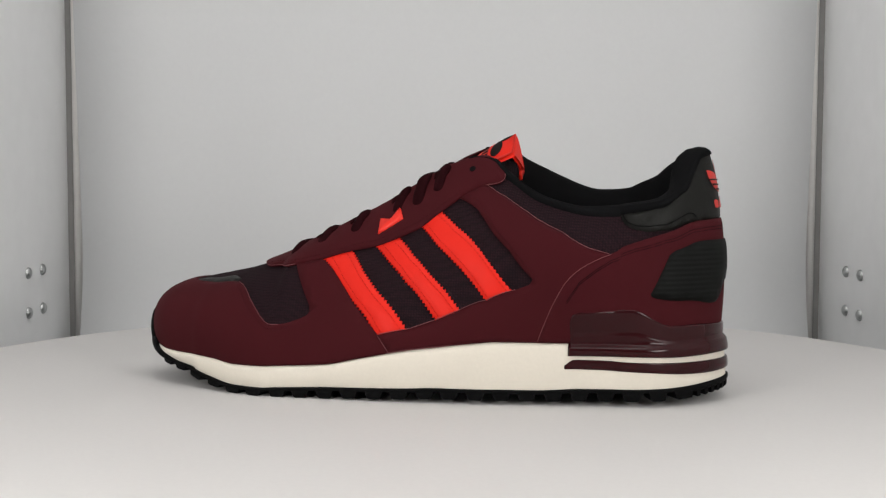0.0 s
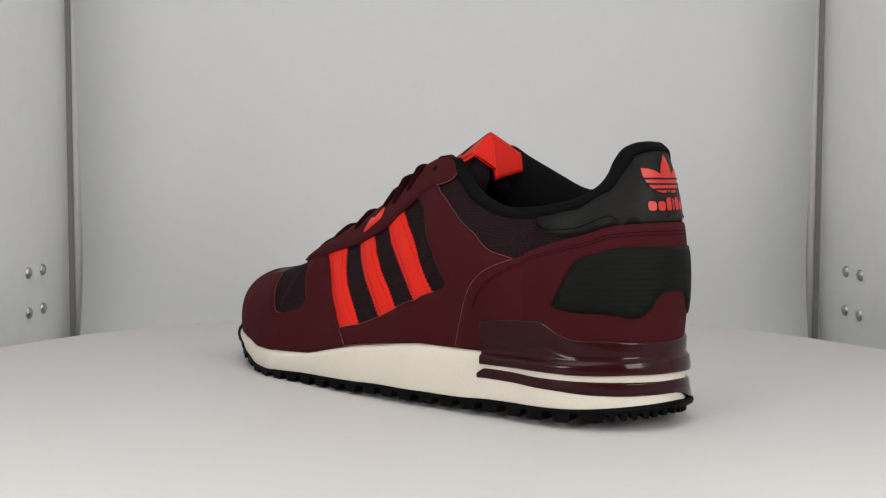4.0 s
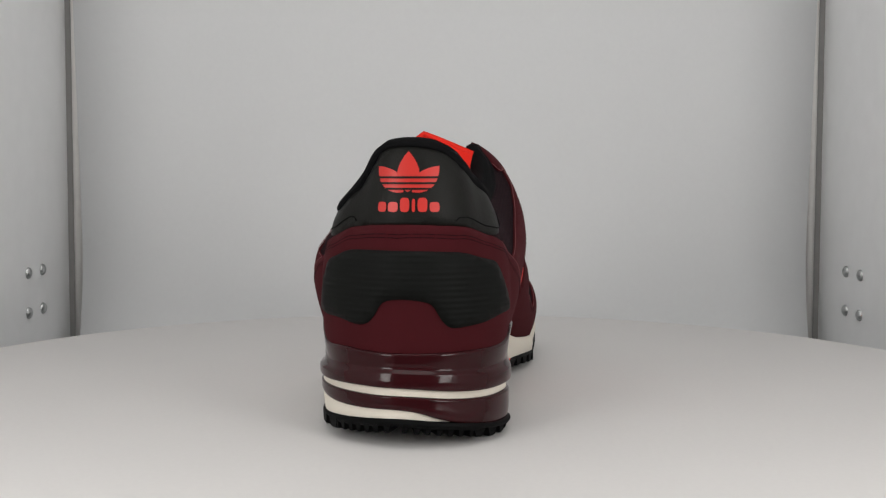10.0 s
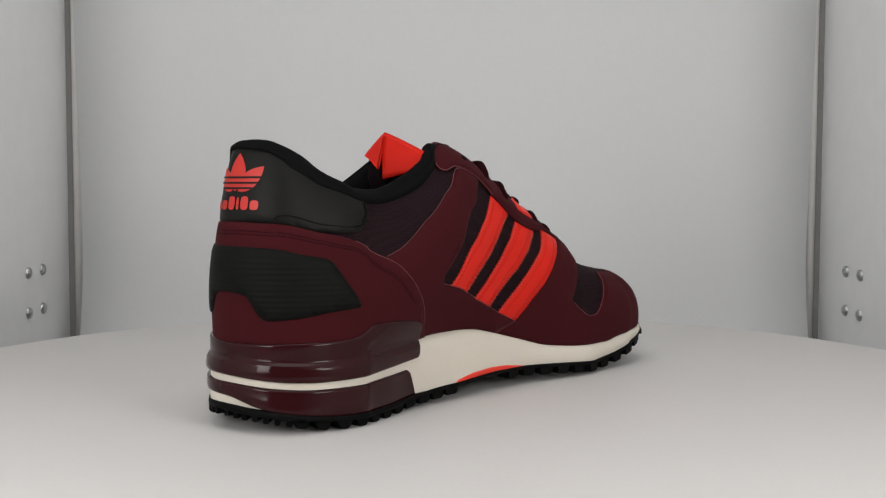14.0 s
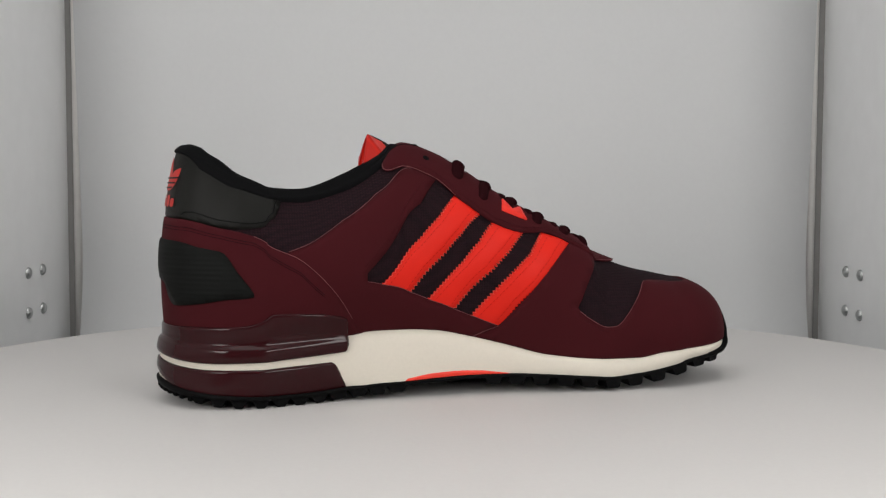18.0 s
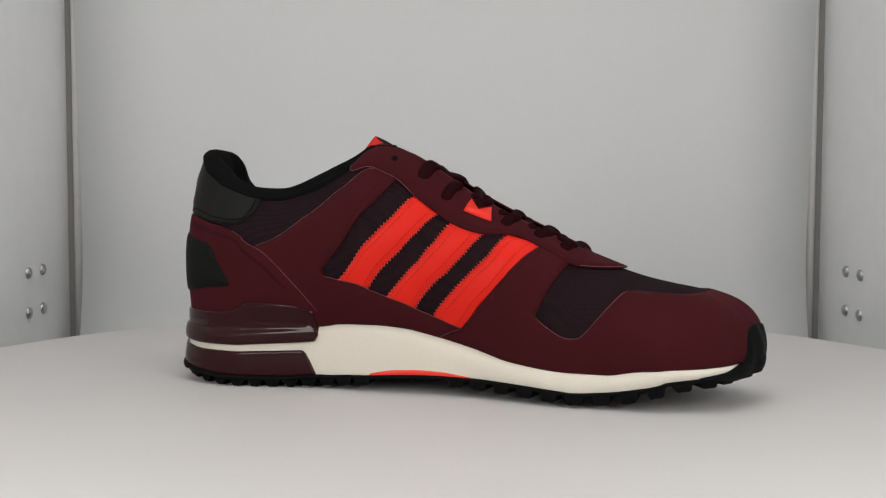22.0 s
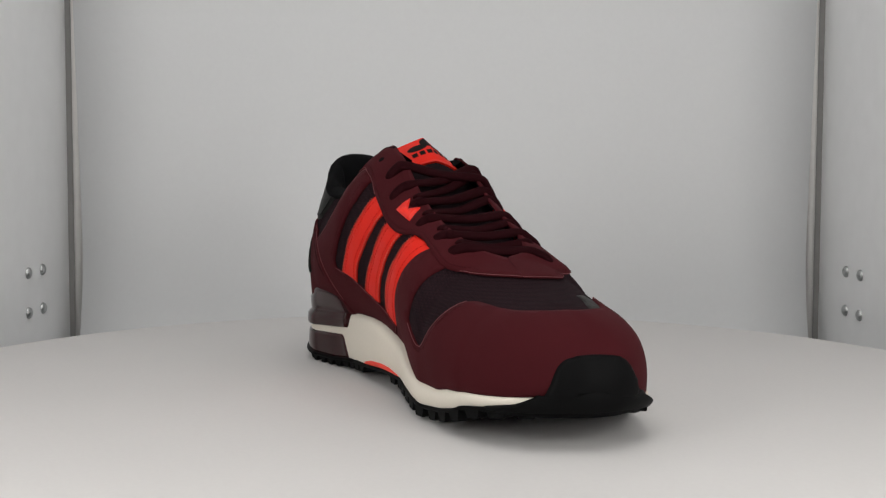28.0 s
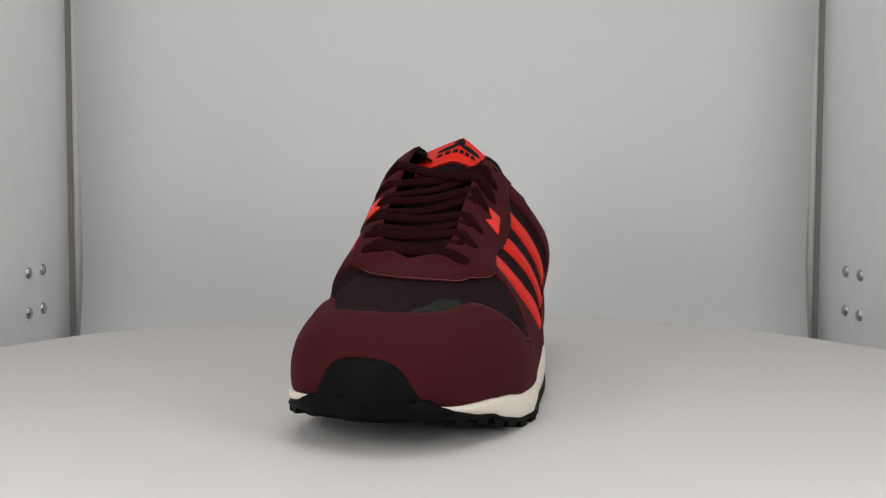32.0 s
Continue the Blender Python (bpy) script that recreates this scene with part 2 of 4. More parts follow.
def sole(side, u, w):
    """Point of the sole's side wall: w from its top edge (0) to its foot (1)."""
    u, w = np.broadcast_arrays(np.asarray(u, float), np.asarray(w, float))
    x, d, s = rib(side, u)
    k = spline(SOLES, u, True)
    zt, zb = s[..., 1], k[..., 2 if side > 0 else 3]
    ease = np.clip(w / 0.12, 0, 1)
    ease = ease * ease * (3 - 2 * ease)
    r = s[..., 0] + (1.2 + k[..., 0] + (k[..., 1] - k[..., 0]) * w + 0.8 * np.sin(np.pi * w)) * ease
    y0 = spline(MIDDLE, x)[..., 0]
    return np.stack([x + d[..., 0] * r, y0 + d[..., 1] * r, zt + (zb - zt) * w], -1)


def shell(side, u, v):
    """Upper (v from 0 to 1) and sole wall (v from 0 down to -1) in one."""
    u, v = np.broadcast_arrays(np.asarray(u, float), np.asarray(v, float))
    return np.where((v >= 0)[..., None], upper(side, u, np.clip(v, 0, 1)), sole(side, u, np.clip(-v, 0, 1)))


def shell_normal(side, u, v, e=0.01):
    u, v = np.broadcast_arrays(np.asarray(u, float), np.asarray(v, float))
    v = np.minimum(v, 0.985)
    a = shell(side, np.minimum(u + e, 20), v) - shell(side, np.maximum(u - e, 0), v)
    lo = np.where(v >= 0, np.maximum(v - e, 0), v - e)
    hi = np.where(v >= 0, v + e, np.minimum(v + e, -1e-6))
    b = shell(side, u, hi) - shell(side, u, np.maximum(lo, -1))
    n = np.cross(a, b) * -side
    return n / np.maximum(np.linalg.norm(n, axis=-1, keepdims=True), 1e-9)

# ---- mesh helpers ----


def link_mesh(name, verts, faces, mat, parent=None, label="", smooth=True):
    me = bpy.data.meshes.new(name)
    me.from_pydata([tuple(v) for v in verts], [], [tuple(f) for f in faces])
    me.validate()
    if smooth:
        for p in me.polygons:
            p.use_smooth = True
    me.materials.append(mat)
    me.update()
    ob = new(name, me)
    if parent is not None:
        ob.parent = parent
    if label:
        ob["label"] = label
    return ob


def part(name, bm, mat, parent=None, label="", smooth=False):
    me = bpy.data.meshes.new(name)
    bm.to_mesh(me)
    bm.free()
    for p in me.polygons:
        p.use_smooth = smooth
    me.materials.append(mat)
    ob = new(name, me)
    if parent is not None:
        ob.parent = parent
    if label:
        ob["label"] = label
    return ob


def to_m(p):
    """Shoe millimetres to metres round the turntable's axis; the rear half a little shorter."""
    q = np.array(p, float)
    q[..., 0] += HEEL_IN * np.clip(1 - q[..., 0] / 150.0, 0, 1)
    return (q + SHIFT) / 1000.0


def grid_faces(nu, nv, flip=False, base=0):
    f = []
    for i in range(nu - 1):
        for j in range(nv - 1):
            q = (base + i * nv + j, base + (i + 1) * nv + j, base + (i + 1) * nv + j + 1, base + i * nv + j + 1)
            f.append(q[::-1] if flip else q)
    return f


def box_bm(sx, sy, sz, at=(0, 0, 0), bevel=0.0, segments=2):
    bm = bmesh.new()
    bmesh.ops.create_cube(bm, size=1, matrix=Matrix.Translation(at) @ Matrix.Diagonal((sx, sy, sz, 1)))
    if bevel:
        bmesh.ops.bevel(bm, geom=bm.edges[:], offset=bevel, segments=segments, affect="EDGES", profile=0.5)
    return bm

# ---- the shoe ----
from mathutils.geometry import delaunay_2d_cdt

shoe = new("sneaker")
tagged(shoe, "maroon running sneaker with three red stripes on white turntable", "sneaker")
U_MM, V_MM = 14.5, 72.0


def level(n, u, v):
    """Turn the normal upright towards the middle line of vamp and toe, so that both halves meet without a crease."""
    k = np.clip((v - 0.8) / 0.2, 0, 1) * np.clip((u - 12.6) / 0.6, 0, 1)
    n = n.copy()
    n[..., 1] *= 1 - k * k * (3 - 2 * k)
    n[..., 1] *= np.clip(u / 0.4, 0, 1)
    return n / np.linalg.norm(n, axis=-1, keepdims=True)


def place(mode, a, v, lift=0.0, side=1):
    """Points on the shell, raised by lift. mode heel: a is the rib, outer side positive; toe: counted from the tip; side: a rib of one side."""
    a, v = np.asarray(a, float), np.asarray(v, float)
    if mode == "side":
        return shell(side, a, v) + level(shell_normal(side, a, v), a, v) * np.asarray(lift)[..., None]
    u = np.abs(a) if mode == "heel" else 20 - np.abs(a)
    out = np.zeros(a.shape + (3,))
    for s in (1, -1):
        k = (a >= 0) if s > 0 else (a < 0)
        if k.any():
            out[k] = shell(s, u[k], v[k]) + level(shell_normal(s, u[k], v[k]), u[k], v[k]) * np.broadcast_to(np.asarray(lift, float), a.shape)[k][:, None]
    return out


def densify(pts, step=2.0, closed=True):
    out = []
    m = len(pts)
    for i in range(m if closed else m - 1):
        p, q = np.array(pts[i]), np.array(pts[(i + 1) % m])
        n = max(1, int(np.hypot((q[0] - p[0]) * U_MM, (q[1] - p[1]) * V_MM) / step))
        out += [tuple(p + (q - p) * k / n) for k in range(n)]
    if not closed:
        out.append(tuple(pts[-1]))
    return out


def rounded(pts, n=4, keep=()):
    """Smooth closed curve through the points; those in keep stay corners."""
    out = []
    m = len(pts)
    P = [np.array(p, float) * (U_MM, V_MM) for p in pts]
    for i in range(m):
        a, b, c, d = P[i - 1], P[i], P[(i + 1) % m], P[(i + 2) % m]
        if i in keep:
            a = b
        if (i + 1) % m in keep:
            d = c
        for k in range(n):
            s = k / n
            q = 0.5 * (2 * b + (c - a) * s + (2 * a - 5 * b + 4 * c - d) * s * s + (3 * b - a - 3 * c + d) * s**3)
            out.append(tuple(q / (U_MM, V_MM)))
    return out


def inside(poly, pts):
    x, y = pts[:, 0], pts[:, 1]
    res = np.zeros(len(pts), bool)
    p = np.array(poly)
    for i in range(len(p)):
        (x0, y0), (x1, y1) = p[i - 1], p[i]
        if y0 != y1:
            res ^= ((y0 > y) != (y1 > y)) & (x < (x1 - x0) * (y - y0) / (y1 - y0) + x0)
    return res


def panel(name, mode, outline, mat, lift, label="", side=1, parent=None, thick=0.9, step=2.0, puff=0.0, grid=3.0, soft=4.0, shape=None, drop=0.3):
    """A sheet cut to the outline and laid on the shell, with a turned-down rim."""
    poly = densify(outline, step)
    flat = [np.array(p) * (U_MM, V_MM) for p in poly]
    arr = np.array(flat)
    lo, hi = arr.min(0), arr.max(0)
    gx, gy = np.meshgrid(np.arange(lo[0] + grid / 2, hi[0], grid), np.arange(lo[1] + grid / 2, hi[1], grid))
    cand = np.column_stack([gx.ravel(), gy.ravel()])
    cand = cand[inside(flat, cand)]
    near = np.full(len(cand), 1e9)
    for q in arr:
        near = np.minimum(near, np.hypot(cand[:, 0] - q[0], cand[:, 1] - q[1]))
    cand = cand[near > 0.55 * min(grid, max(step, 1.0))]
    near = near[near > 0.55 * min(grid, max(step, 1.0))]
    pts = [Vector(q) for q in flat] + [Vector(q) for q in cand]
    n = len(flat)
    vs, _, fs, orig, _, _ = delaunay_2d_cdt(pts, [], [list(range(n))], 1, 1e-5)
    vs = np.array([tuple(q) for q in vs])
    isrim = np.array([any(k < n for k in o) or not o for o in orig])
    d = np.full(len(vs), 1e9)
    for q in arr:
        d = np.minimum(d, np.hypot(vs[:, 0] - q[0], vs[:, 1] - q[1]))
    ax, vx = vs[:, 0] / U_MM, vs[:, 1] / V_MM
    # the two halves meet on the middle line of vamp and toe: no rim there
    reach = {"side": ax, "toe": 20 - np.abs(ax), "heel": np.abs(ax)}[mode]
    middle = (vx > 0.995) & (reach > 12.9)
    isrim &= ~middle
    lf = np.where(isrim, lift - drop, lift + puff * (1 - np.exp(-d / soft)))
    if shape is not None:
        lf = lf + shape(vx)
    top = place(mode, ax, vx, lf, side)
    verts = list(to_m(top))
    faces = [tuple(f) for f in fs]
    probe = place(mode, ax, vx, 0, side)
    nrm = top - probe
    flip = 0.0
    for f in faces[:60]:
        a, b, c = top[f[0]], top[f[1]], top[f[2]]
        flip += np.dot(np.cross(b - a, c - a), nrm[f[0]])
    if flip < 0:
        faces = [f[::-1] for f in faces]
    count = {}
    for f in faces:
        for i in range(len(f)):
            e = (f[i], f[(i + 1) % len(f)])
            count[e] = True
    base = place(mode, ax, vx, lift - thick - 0.3, side)
    low = {}
    for a, b in list(count):
        if (b, a) not in count and not (middle[a] and middle[b]):
            for k in (a, b):
                if k not in low:
                    low[k] = len(verts)
                    verts.append(to_m(base[k]))
            faces.append((b, a, low[a], low[b]))
    return link_mesh(name, verts, faces, mat, parent or shoe, label)


def tube(points, r, mat, name, parent=None, label="", flat=1.0, segs=6, closed=False, taper=False, up=(0.0, 0.0, 1.0)):
    """Round or flattened cord along points in millimetres."""
    v, f = tube_data(points, r, flat, segs, closed, taper, 0, up)
    return link_mesh(name, v, f, mat, parent or shoe, label)


def tube_data(points, r, flat=1.0, segs=6, closed=False, taper=False, base=0, up=(0.0, 0.0, 1.0)):
    p = np.array(points, float)
    n = len(p)
    verts, faces = [], []
    ups = np.broadcast_to(np.array(up, float), (n, 3))
    for i in range(n):
        up = ups[i]
        t = p[(i + 1) % n] - p[i - 1] if closed else p[min(i + 1, n - 1)] - p[max(i - 1, 0)]
        t = t / max(np.linalg.norm(t), 1e-9)
        a = np.cross(t, up)
        if np.linalg.norm(a) < 0.05:
            a = np.cross(t, np.array([1.0, 0, 0]))
        a /= np.linalg.norm(a)
        b = np.cross(a, t)
        k = 0.55 if taper and i in (0, n - 1) else 1.0
        for j in range(segs):
            w = 2 * math.pi * j / segs
            verts.append(to_m(p[i] + (a * math.cos(w) * r + b * math.sin(w) * r * flat) * k))
    for i in range(n if closed else n - 1):
        for j in range(segs):
            q = (i * segs + j, i * segs + (j + 1) % segs, ((i + 1) % n) * segs + (j + 1) % segs, ((i + 1) % n) * segs + j)
            faces.append(tuple(base + k for k in q))
    if not closed:
        faces.append(tuple(base + k for k in reversed(range(segs))))
        faces.append(tuple(base + (n - 1) * segs + k for k in range(segs)))
    return verts, faces


def seam(name, mode, pts, lift, r, mat, side=1, label="", parent=None):
    line = densify(pts, 2.0, False)
    p = place(mode, [q[0] for q in line], [q[1] for q in line], lift, side)
    return tube(p, r, mat, name, parent, label, segs=5)


def dashes(name, mode, pts, lift, mat, side=1, pitch=2.6, r=0.28, parent=None):
    """Row of single stitches along a line, as one part."""
    line = densify(pts, 0.5, False)
    p = place(mode, [q[0] for q in line], [q[1] for q in line], lift, side)
    s = np.concatenate([[0], np.cumsum(np.linalg.norm(np.diff(p, axis=0), axis=1))])
    verts, faces = [], []
    for k in range(int(s[-1] / pitch)):
        at = np.linspace(k * pitch + 0.15 * pitch, k * pitch + 0.8 * pitch, 4)
        q = np.column_stack([np.interp(at, s, p[:, i]) for i in range(3)])
        v, f = tube_data(q, r, 1.0, 5, False, True, len(verts))
        verts += v
        faces += f
    return link_mesh(name, verts, faces, mat, parent or shoe)


# -- textile body, cut along the collar's rim --
# rib: height of the collar's rim on the outer side
RIM_OUT = [(0, 115.6), (0.25, 115.5), (0.5, 114.2), (0.75, 110.5), (1.0, 104.5), (1.5, 97.0), (2, 92.8), (2.5, 90.8), (3, 89.8), (4, 88.8), (5, 93.5), (5.5, 98.5), (6, 104.5), (6.6, 111.0), (7.5, 113.0)]
RIM_IN = [(0, 115.6), (0.25, 115.5), (0.6, 114.8), (1.0, 112.6), (1.5, 108.5), (2, 103.2), (2.5, 98.9), (3, 96.0), (4, 94.5), (5, 99.5), (5.5, 104.0), (6, 109.3), (6.6, 116.0), (7.5, 118.0)]


def rim_v(side, us):
    """Share of the rib that lies below the collar's rim."""
    us = np.asarray(us, float)
    vs = np.linspace(0.4, 1, 121)
    want = spline(RIM_OUT if side > 0 else RIM_IN, np.clip(us, 0, 7.5))[:, 0]
    v = np.array([np.interp(z, upper(side, np.full(121, u), vs)[:, 2], vs) for u, z in zip(us, want)])
    return np.where(us < 7.4, v, 1.0)


def textile_body():
    us, vs = np.linspace(0, 20, 161), np.linspace(0, 1, 37)
    verts, faces = [], []
    for side in (1, -1):
        U, V = np.meshgrid(us, vs, indexing="ij")
        faces += grid_faces(len(us), len(vs), side > 0, len(verts))
        verts += list(to_m(upper(side, U, V * rim_v(side, us)[:, None])).reshape(-1, 3))
    link_mesh("textile_upper", verts, faces, MAT_MESH, shoe, "dark plum open-mesh textile body")


textile_body()

# -- overlays, as pairs of rib and height --
HEEL_QUARTER = [
    (5, 0), (4.8, 0.125), (4.55, 0.283), (4.25, 0.442), (3.83, 0.55), (3.35, 0.608), (2.55, 0.642), (2, 0.642), (1.48, 0.6), (0.98, 0.571), (0, 0.554), (-1, 0.575),
    (-1.48, 0.608), (-1.98, 0.646), (-2.6, 0.658), (-3.6, 0.575), (-4.15, 0.471), (-4.7, 0.275), (-5.15, 0.1), (-5.5, 0)]
HEEL_COUNTER = [
    (2.3, 0.287), (2.05, 0.442), (1.85, 0.504), (1.4, 0.475), (0.78, 0.454), (0, 0.438), (-0.8, 0.45), (-1.4, 0.467), (-1.73, 0.492), (-2.1, 0.504), (-2.35, 0.404), (-2.6, 0.292), (-2.5, 0.263),
    (-2.05, 0.233), (-1.4, 0.171), (-0.95, 0.146), (-0.75, 0.171), (-0.6, 0.221), (-0.45, 0.237), (-0.05, 0.242), (0.25, 0.229), (0.4, 0.179), (0.6, 0.15), (0.95, 0.158), (1.6, 0.208), (2.2, 0.258)]
HEEL_CAP = [
    (0.5, 0.955), (0.75, 0.88), (1.15, 0.79), (1.5, 0.805), (2.15, 0.84), (2.6, 0.87), (2.95, 0.885), (2.82, 0.82), (2.62, 0.754), (2.35, 0.696), (1.62, 0.621), (0.98, 0.562), (0, 0.55), (-1, 0.567), (-1.48, 0.604), (-2.4, 0.688), (-2.8, 0.742), (-3.35, 0.829), (-3.5, 0.917), (-3.55, 1), (-2.5, 1), (-1.2, 1), (0, 0.99)]
TOE_OVERLAY = [
    (10.6, 0), (10.35, 0.1), (9.62, 0.321), (8.72, 0.671), (8.15, 0.717), (8.5, 0.454), (8.65, 0.325), (8.42, 0.287), (7.97, 0.271), (7.1, 0.292), (6.5, 0.417), (5.97, 0.562), (5.5, 0.64), (5, 0.667), (3.55, 0.7), (2.05, 0.75), (0, 0.775), (-1.7, 0.75), (-3.3, 0.717), (-4.75, 0.7), (-5.45, 0.655), (-5.88, 0.512), (-6.62, 0.271), (-7.1, 0.225), (-7.85, 0.237), (-8.42, 0.308), (-8.38, 0.388), (-8.12, 0.575), (-7.57, 0.833), (-8.45, 0.842), (-9.1, 0.5), (-10.2, 0.108), (-10.85, 0)]
TOE_BUMPER = [
    (3.4, -1.0), (2.75, -0.5), (2.25, -0.15), (1.9, 0.0), (1.6, 0.075), (1.3, 0.183), (1.0, 0.238), (0.65, 0.252), (0, 0.25), (-0.55, 0.244), (-0.98, 0.215), (-1.2, 0.155), (-1.36, 0.067),
    (-1.6, -0.03), (-1.92, -0.2), (-2.3, -0.55), (-2.8, -1.0)]
VENT_PATCH = [
    (2.05, 0.752), (3.2, 0.80), (4.85, 0.785), (5.4, 0.70), (5.1, 0.655), (3.55, 0.695)]
QUARTER_OUT = [
    (7.25, 0.727), (6.7, 0.763), (5.95, 0.8), (5.3, 0.808), (4.45, 0.758), (3.8, 0.658), (3.35, 0.608), (3.73, 0.475), (4.1, 0.321), (4.5, 0.108), (4.75, 0.0), (7.6, 0.0), (9.4, 0.0), (9.68, 0.104), (8.85, 0.1), (8.05, 0.121), (7.25, 0.152), (6.38, 0.197), (5.5, 0.292), (5.15, 0.346), (5.05, 0.388), (5.7, 0.504), (6.75, 0.579), (7.62, 0.681)]
QUARTER_IN = [
    (7.3, 0.779), (7.9, 0.75), (7.3, 0.578), (6.18, 0.442), (5.48, 0.342), (5.5, 0.292), (5.95, 0.25), (7, 0.175), (7.7, 0.144), (8.6, 0.12), (9.78, 0.099), (9.15, 0.0), (7.3, 0.0), (5.2, 0), (4.8, 0.1), (4.4, 0.279), (3.9, 0.45), (3.6, 0.575), (4.15, 0.633), (4.9, 0.725), (5.8, 0.778), (6.5, 0.775)]
EYESTAY_OUT = [
    (14.2, 1), (14.05, 0.892), (13.6, 0.767), (13.05, 0.725), (12.4, 0.704), (11.85, 0.698), (11.28, 0.668), (10.62, 0.644), (9.98, 0.6), (9.33, 0.584), (8.75, 0.589), (8.08, 0.636), (7.62, 0.676), (6.73, 0.755), (6.2, 0.872), (6.15, 0.951), (6.45, 0.99), (7.0, 1)]
EYESTAY_IN = [
    (14.2, 1), (14.1, 0.975), (13.8, 0.892), (13.3, 0.81), (12.75, 0.767), (12.35, 0.765), (11.55, 0.805), (11.03, 0.814), (10.3, 0.702), (9.6, 0.66), (9.15, 0.668), (8.5, 0.693), (7.9, 0.745), (7.3, 0.766), (6.6, 0.815), (6.2, 0.885), (6.15, 0.95), (6.45, 0.99), (7.0, 1)]

EDGE_OUT = rounded(EYESTAY_OUT, 3, (0, len(EYESTAY_OUT) - 1))
EDGE_IN = rounded(EYESTAY_IN, 3, (0, len(EYESTAY_IN) - 1))
EDGE_TOE = rounded(TOE_OVERLAY, 3, (0, 3, 4, 12, 28, 29, 32))
EDGE_HEEL = rounded(HEEL_QUARTER, 3, (0, 19))
quarter_out = panel("outer_quarter", "side", QUARTER_OUT, MAT_NUBUCK, 1.4, side=1)
quarter_in = panel("inner_quarter", "side", QUARTER_IN, MAT_NUBUCK, 1.4, side=-1)
toe_overlay = panel("toe_overlay", "toe", EDGE_TOE, MAT_NUBUCK, 1.2)
panel("vent_patch", "toe", VENT_PATCH, MAT_LEATHER, 0.5, "small black patch beside the toe mesh")
eyestay_out = panel("outer_eyestay", "side", EDGE_OUT, MAT_NUBUCK, 1.85, side=1)
eyestay_in = panel("inner_eyestay", "side", EDGE_IN, MAT_NUBUCK, 1.85, side=-1)
heel_cap = panel("heel_cap", "heel", HEEL_CAP, MAT_LEATHER, 0.9, "black grained leather heel cap", puff=0.8)
heel_quarter = panel("heel_quarter", "heel", EDGE_HEEL, MAT_NUBUCK, 1.7)
seam("stitch_line", "heel", [(2.84, 0.87), (2.7, 0.80), (2.52, 0.755), (2.3, 0.725), (1.9, 0.69), (1.5, 0.662), (1.25, 0.645), (1.1, 0.625), (1.02, 0.6)], 1.5, 0.25, MAT_LINING, parent=heel_cap)
seam("stitch_line", "heel", [(-1.02, 0.6), (-1.1, 0.622), (-1.3, 0.645), (-1.9, 0.69), (-2.5, 0.735), (-2.95, 0.79), (-3.3, 0.86), (-3.4, 0.95)], 1.5, 0.25, MAT_LINING, parent=heel_cap)
panel("heel_counter", "heel", rounded(HEEL_COUNTER, 3, (0,)), MAT_COUNTER, 2.6, "ribbed black moulded heel counter", puff=0.5)

# -- light cut edges and stitched lines --
seam("cut_edge", "side", [(7.25, 0.745), (6.7, 0.763), (5.95, 0.805), (5.3, 0.813), (4.45, 0.763), (3.8, 0.663), (3.4, 0.615)], 1.35, 0.15, MAT_EDGE, 1, parent=quarter_out)
low_out = [p for p in QUARTER_OUT[11:19]]
seam("cut_edge", "side", [(u, v + 0.003) for u, v in low_out], 1.35, 0.15, MAT_EDGE, 1, parent=quarter_out)
seam("cut_edge", "side", [(7.1, 0.772), (6.5, 0.781), (5.8, 0.784), (4.9, 0.731), (4.15, 0.639), (3.65, 0.585)], 1.35, 0.15, MAT_EDGE, -1, parent=quarter_in)
low_in = [p for p in QUARTER_IN[5:12]]
seam("cut_edge", "side", [(u, v + 0.003) for u, v in low_in], 1.35, 0.15, MAT_EDGE, -1, parent=quarter_in)
seam("cut_edge", "side", EDGE_IN[-24:-8], 1.6, 0.15, MAT_EDGE, -1, parent=eyestay_in)
seam("cut_edge", "side", EDGE_OUT[0:16], 1.55, 0.15, MAT_EDGE, 1, parent=eyestay_out)
seam("cut_edge", "side", EDGE_IN[0:13], 1.55, 0.15, MAT_EDGE, -1, parent=eyestay_in)
seam("cut_edge", "side", EDGE_OUT[-15:-8], 1.6, 0.15, MAT_EDGE, 1, parent=eyestay_out)
seam("cut_edge", "toe", EDGE_TOE[24:37], 1.15, 0.15, MAT_EDGE, parent=toe_overlay)
seam("cut_edge", "toe", EDGE_TOE[60:76], 1.15, 0.15, MAT_EDGE, parent=toe_overlay)
seam("cut_edge", "heel", EDGE_HEEL[0:16], 1.5, 0.15, MAT_EDGE, parent=heel_quarter)
seam("cut_edge", "heel", EDGE_HEEL[42:55], 1.5, 0.15, MAT_EDGE, parent=heel_quarter)
lower = [(4.32, 0.28), (4.02, 0.42), (3.66, 0.51)] + [(a, v - 0.045) for a, v in HEEL_QUARTER[5:15]] + [(-3.35, 0.535), (-3.92, 0.44), (-4.45, 0.28)]
seam("stitch_line", "heel", lower, 1.6, 0.2, MAT_STITCH, parent=heel_quarter)
seam("stitch_line", "heel", [(a, v - 0.016) for a, v in lower], 1.6, 0.2, MAT_STITCH, parent=heel_quarter)

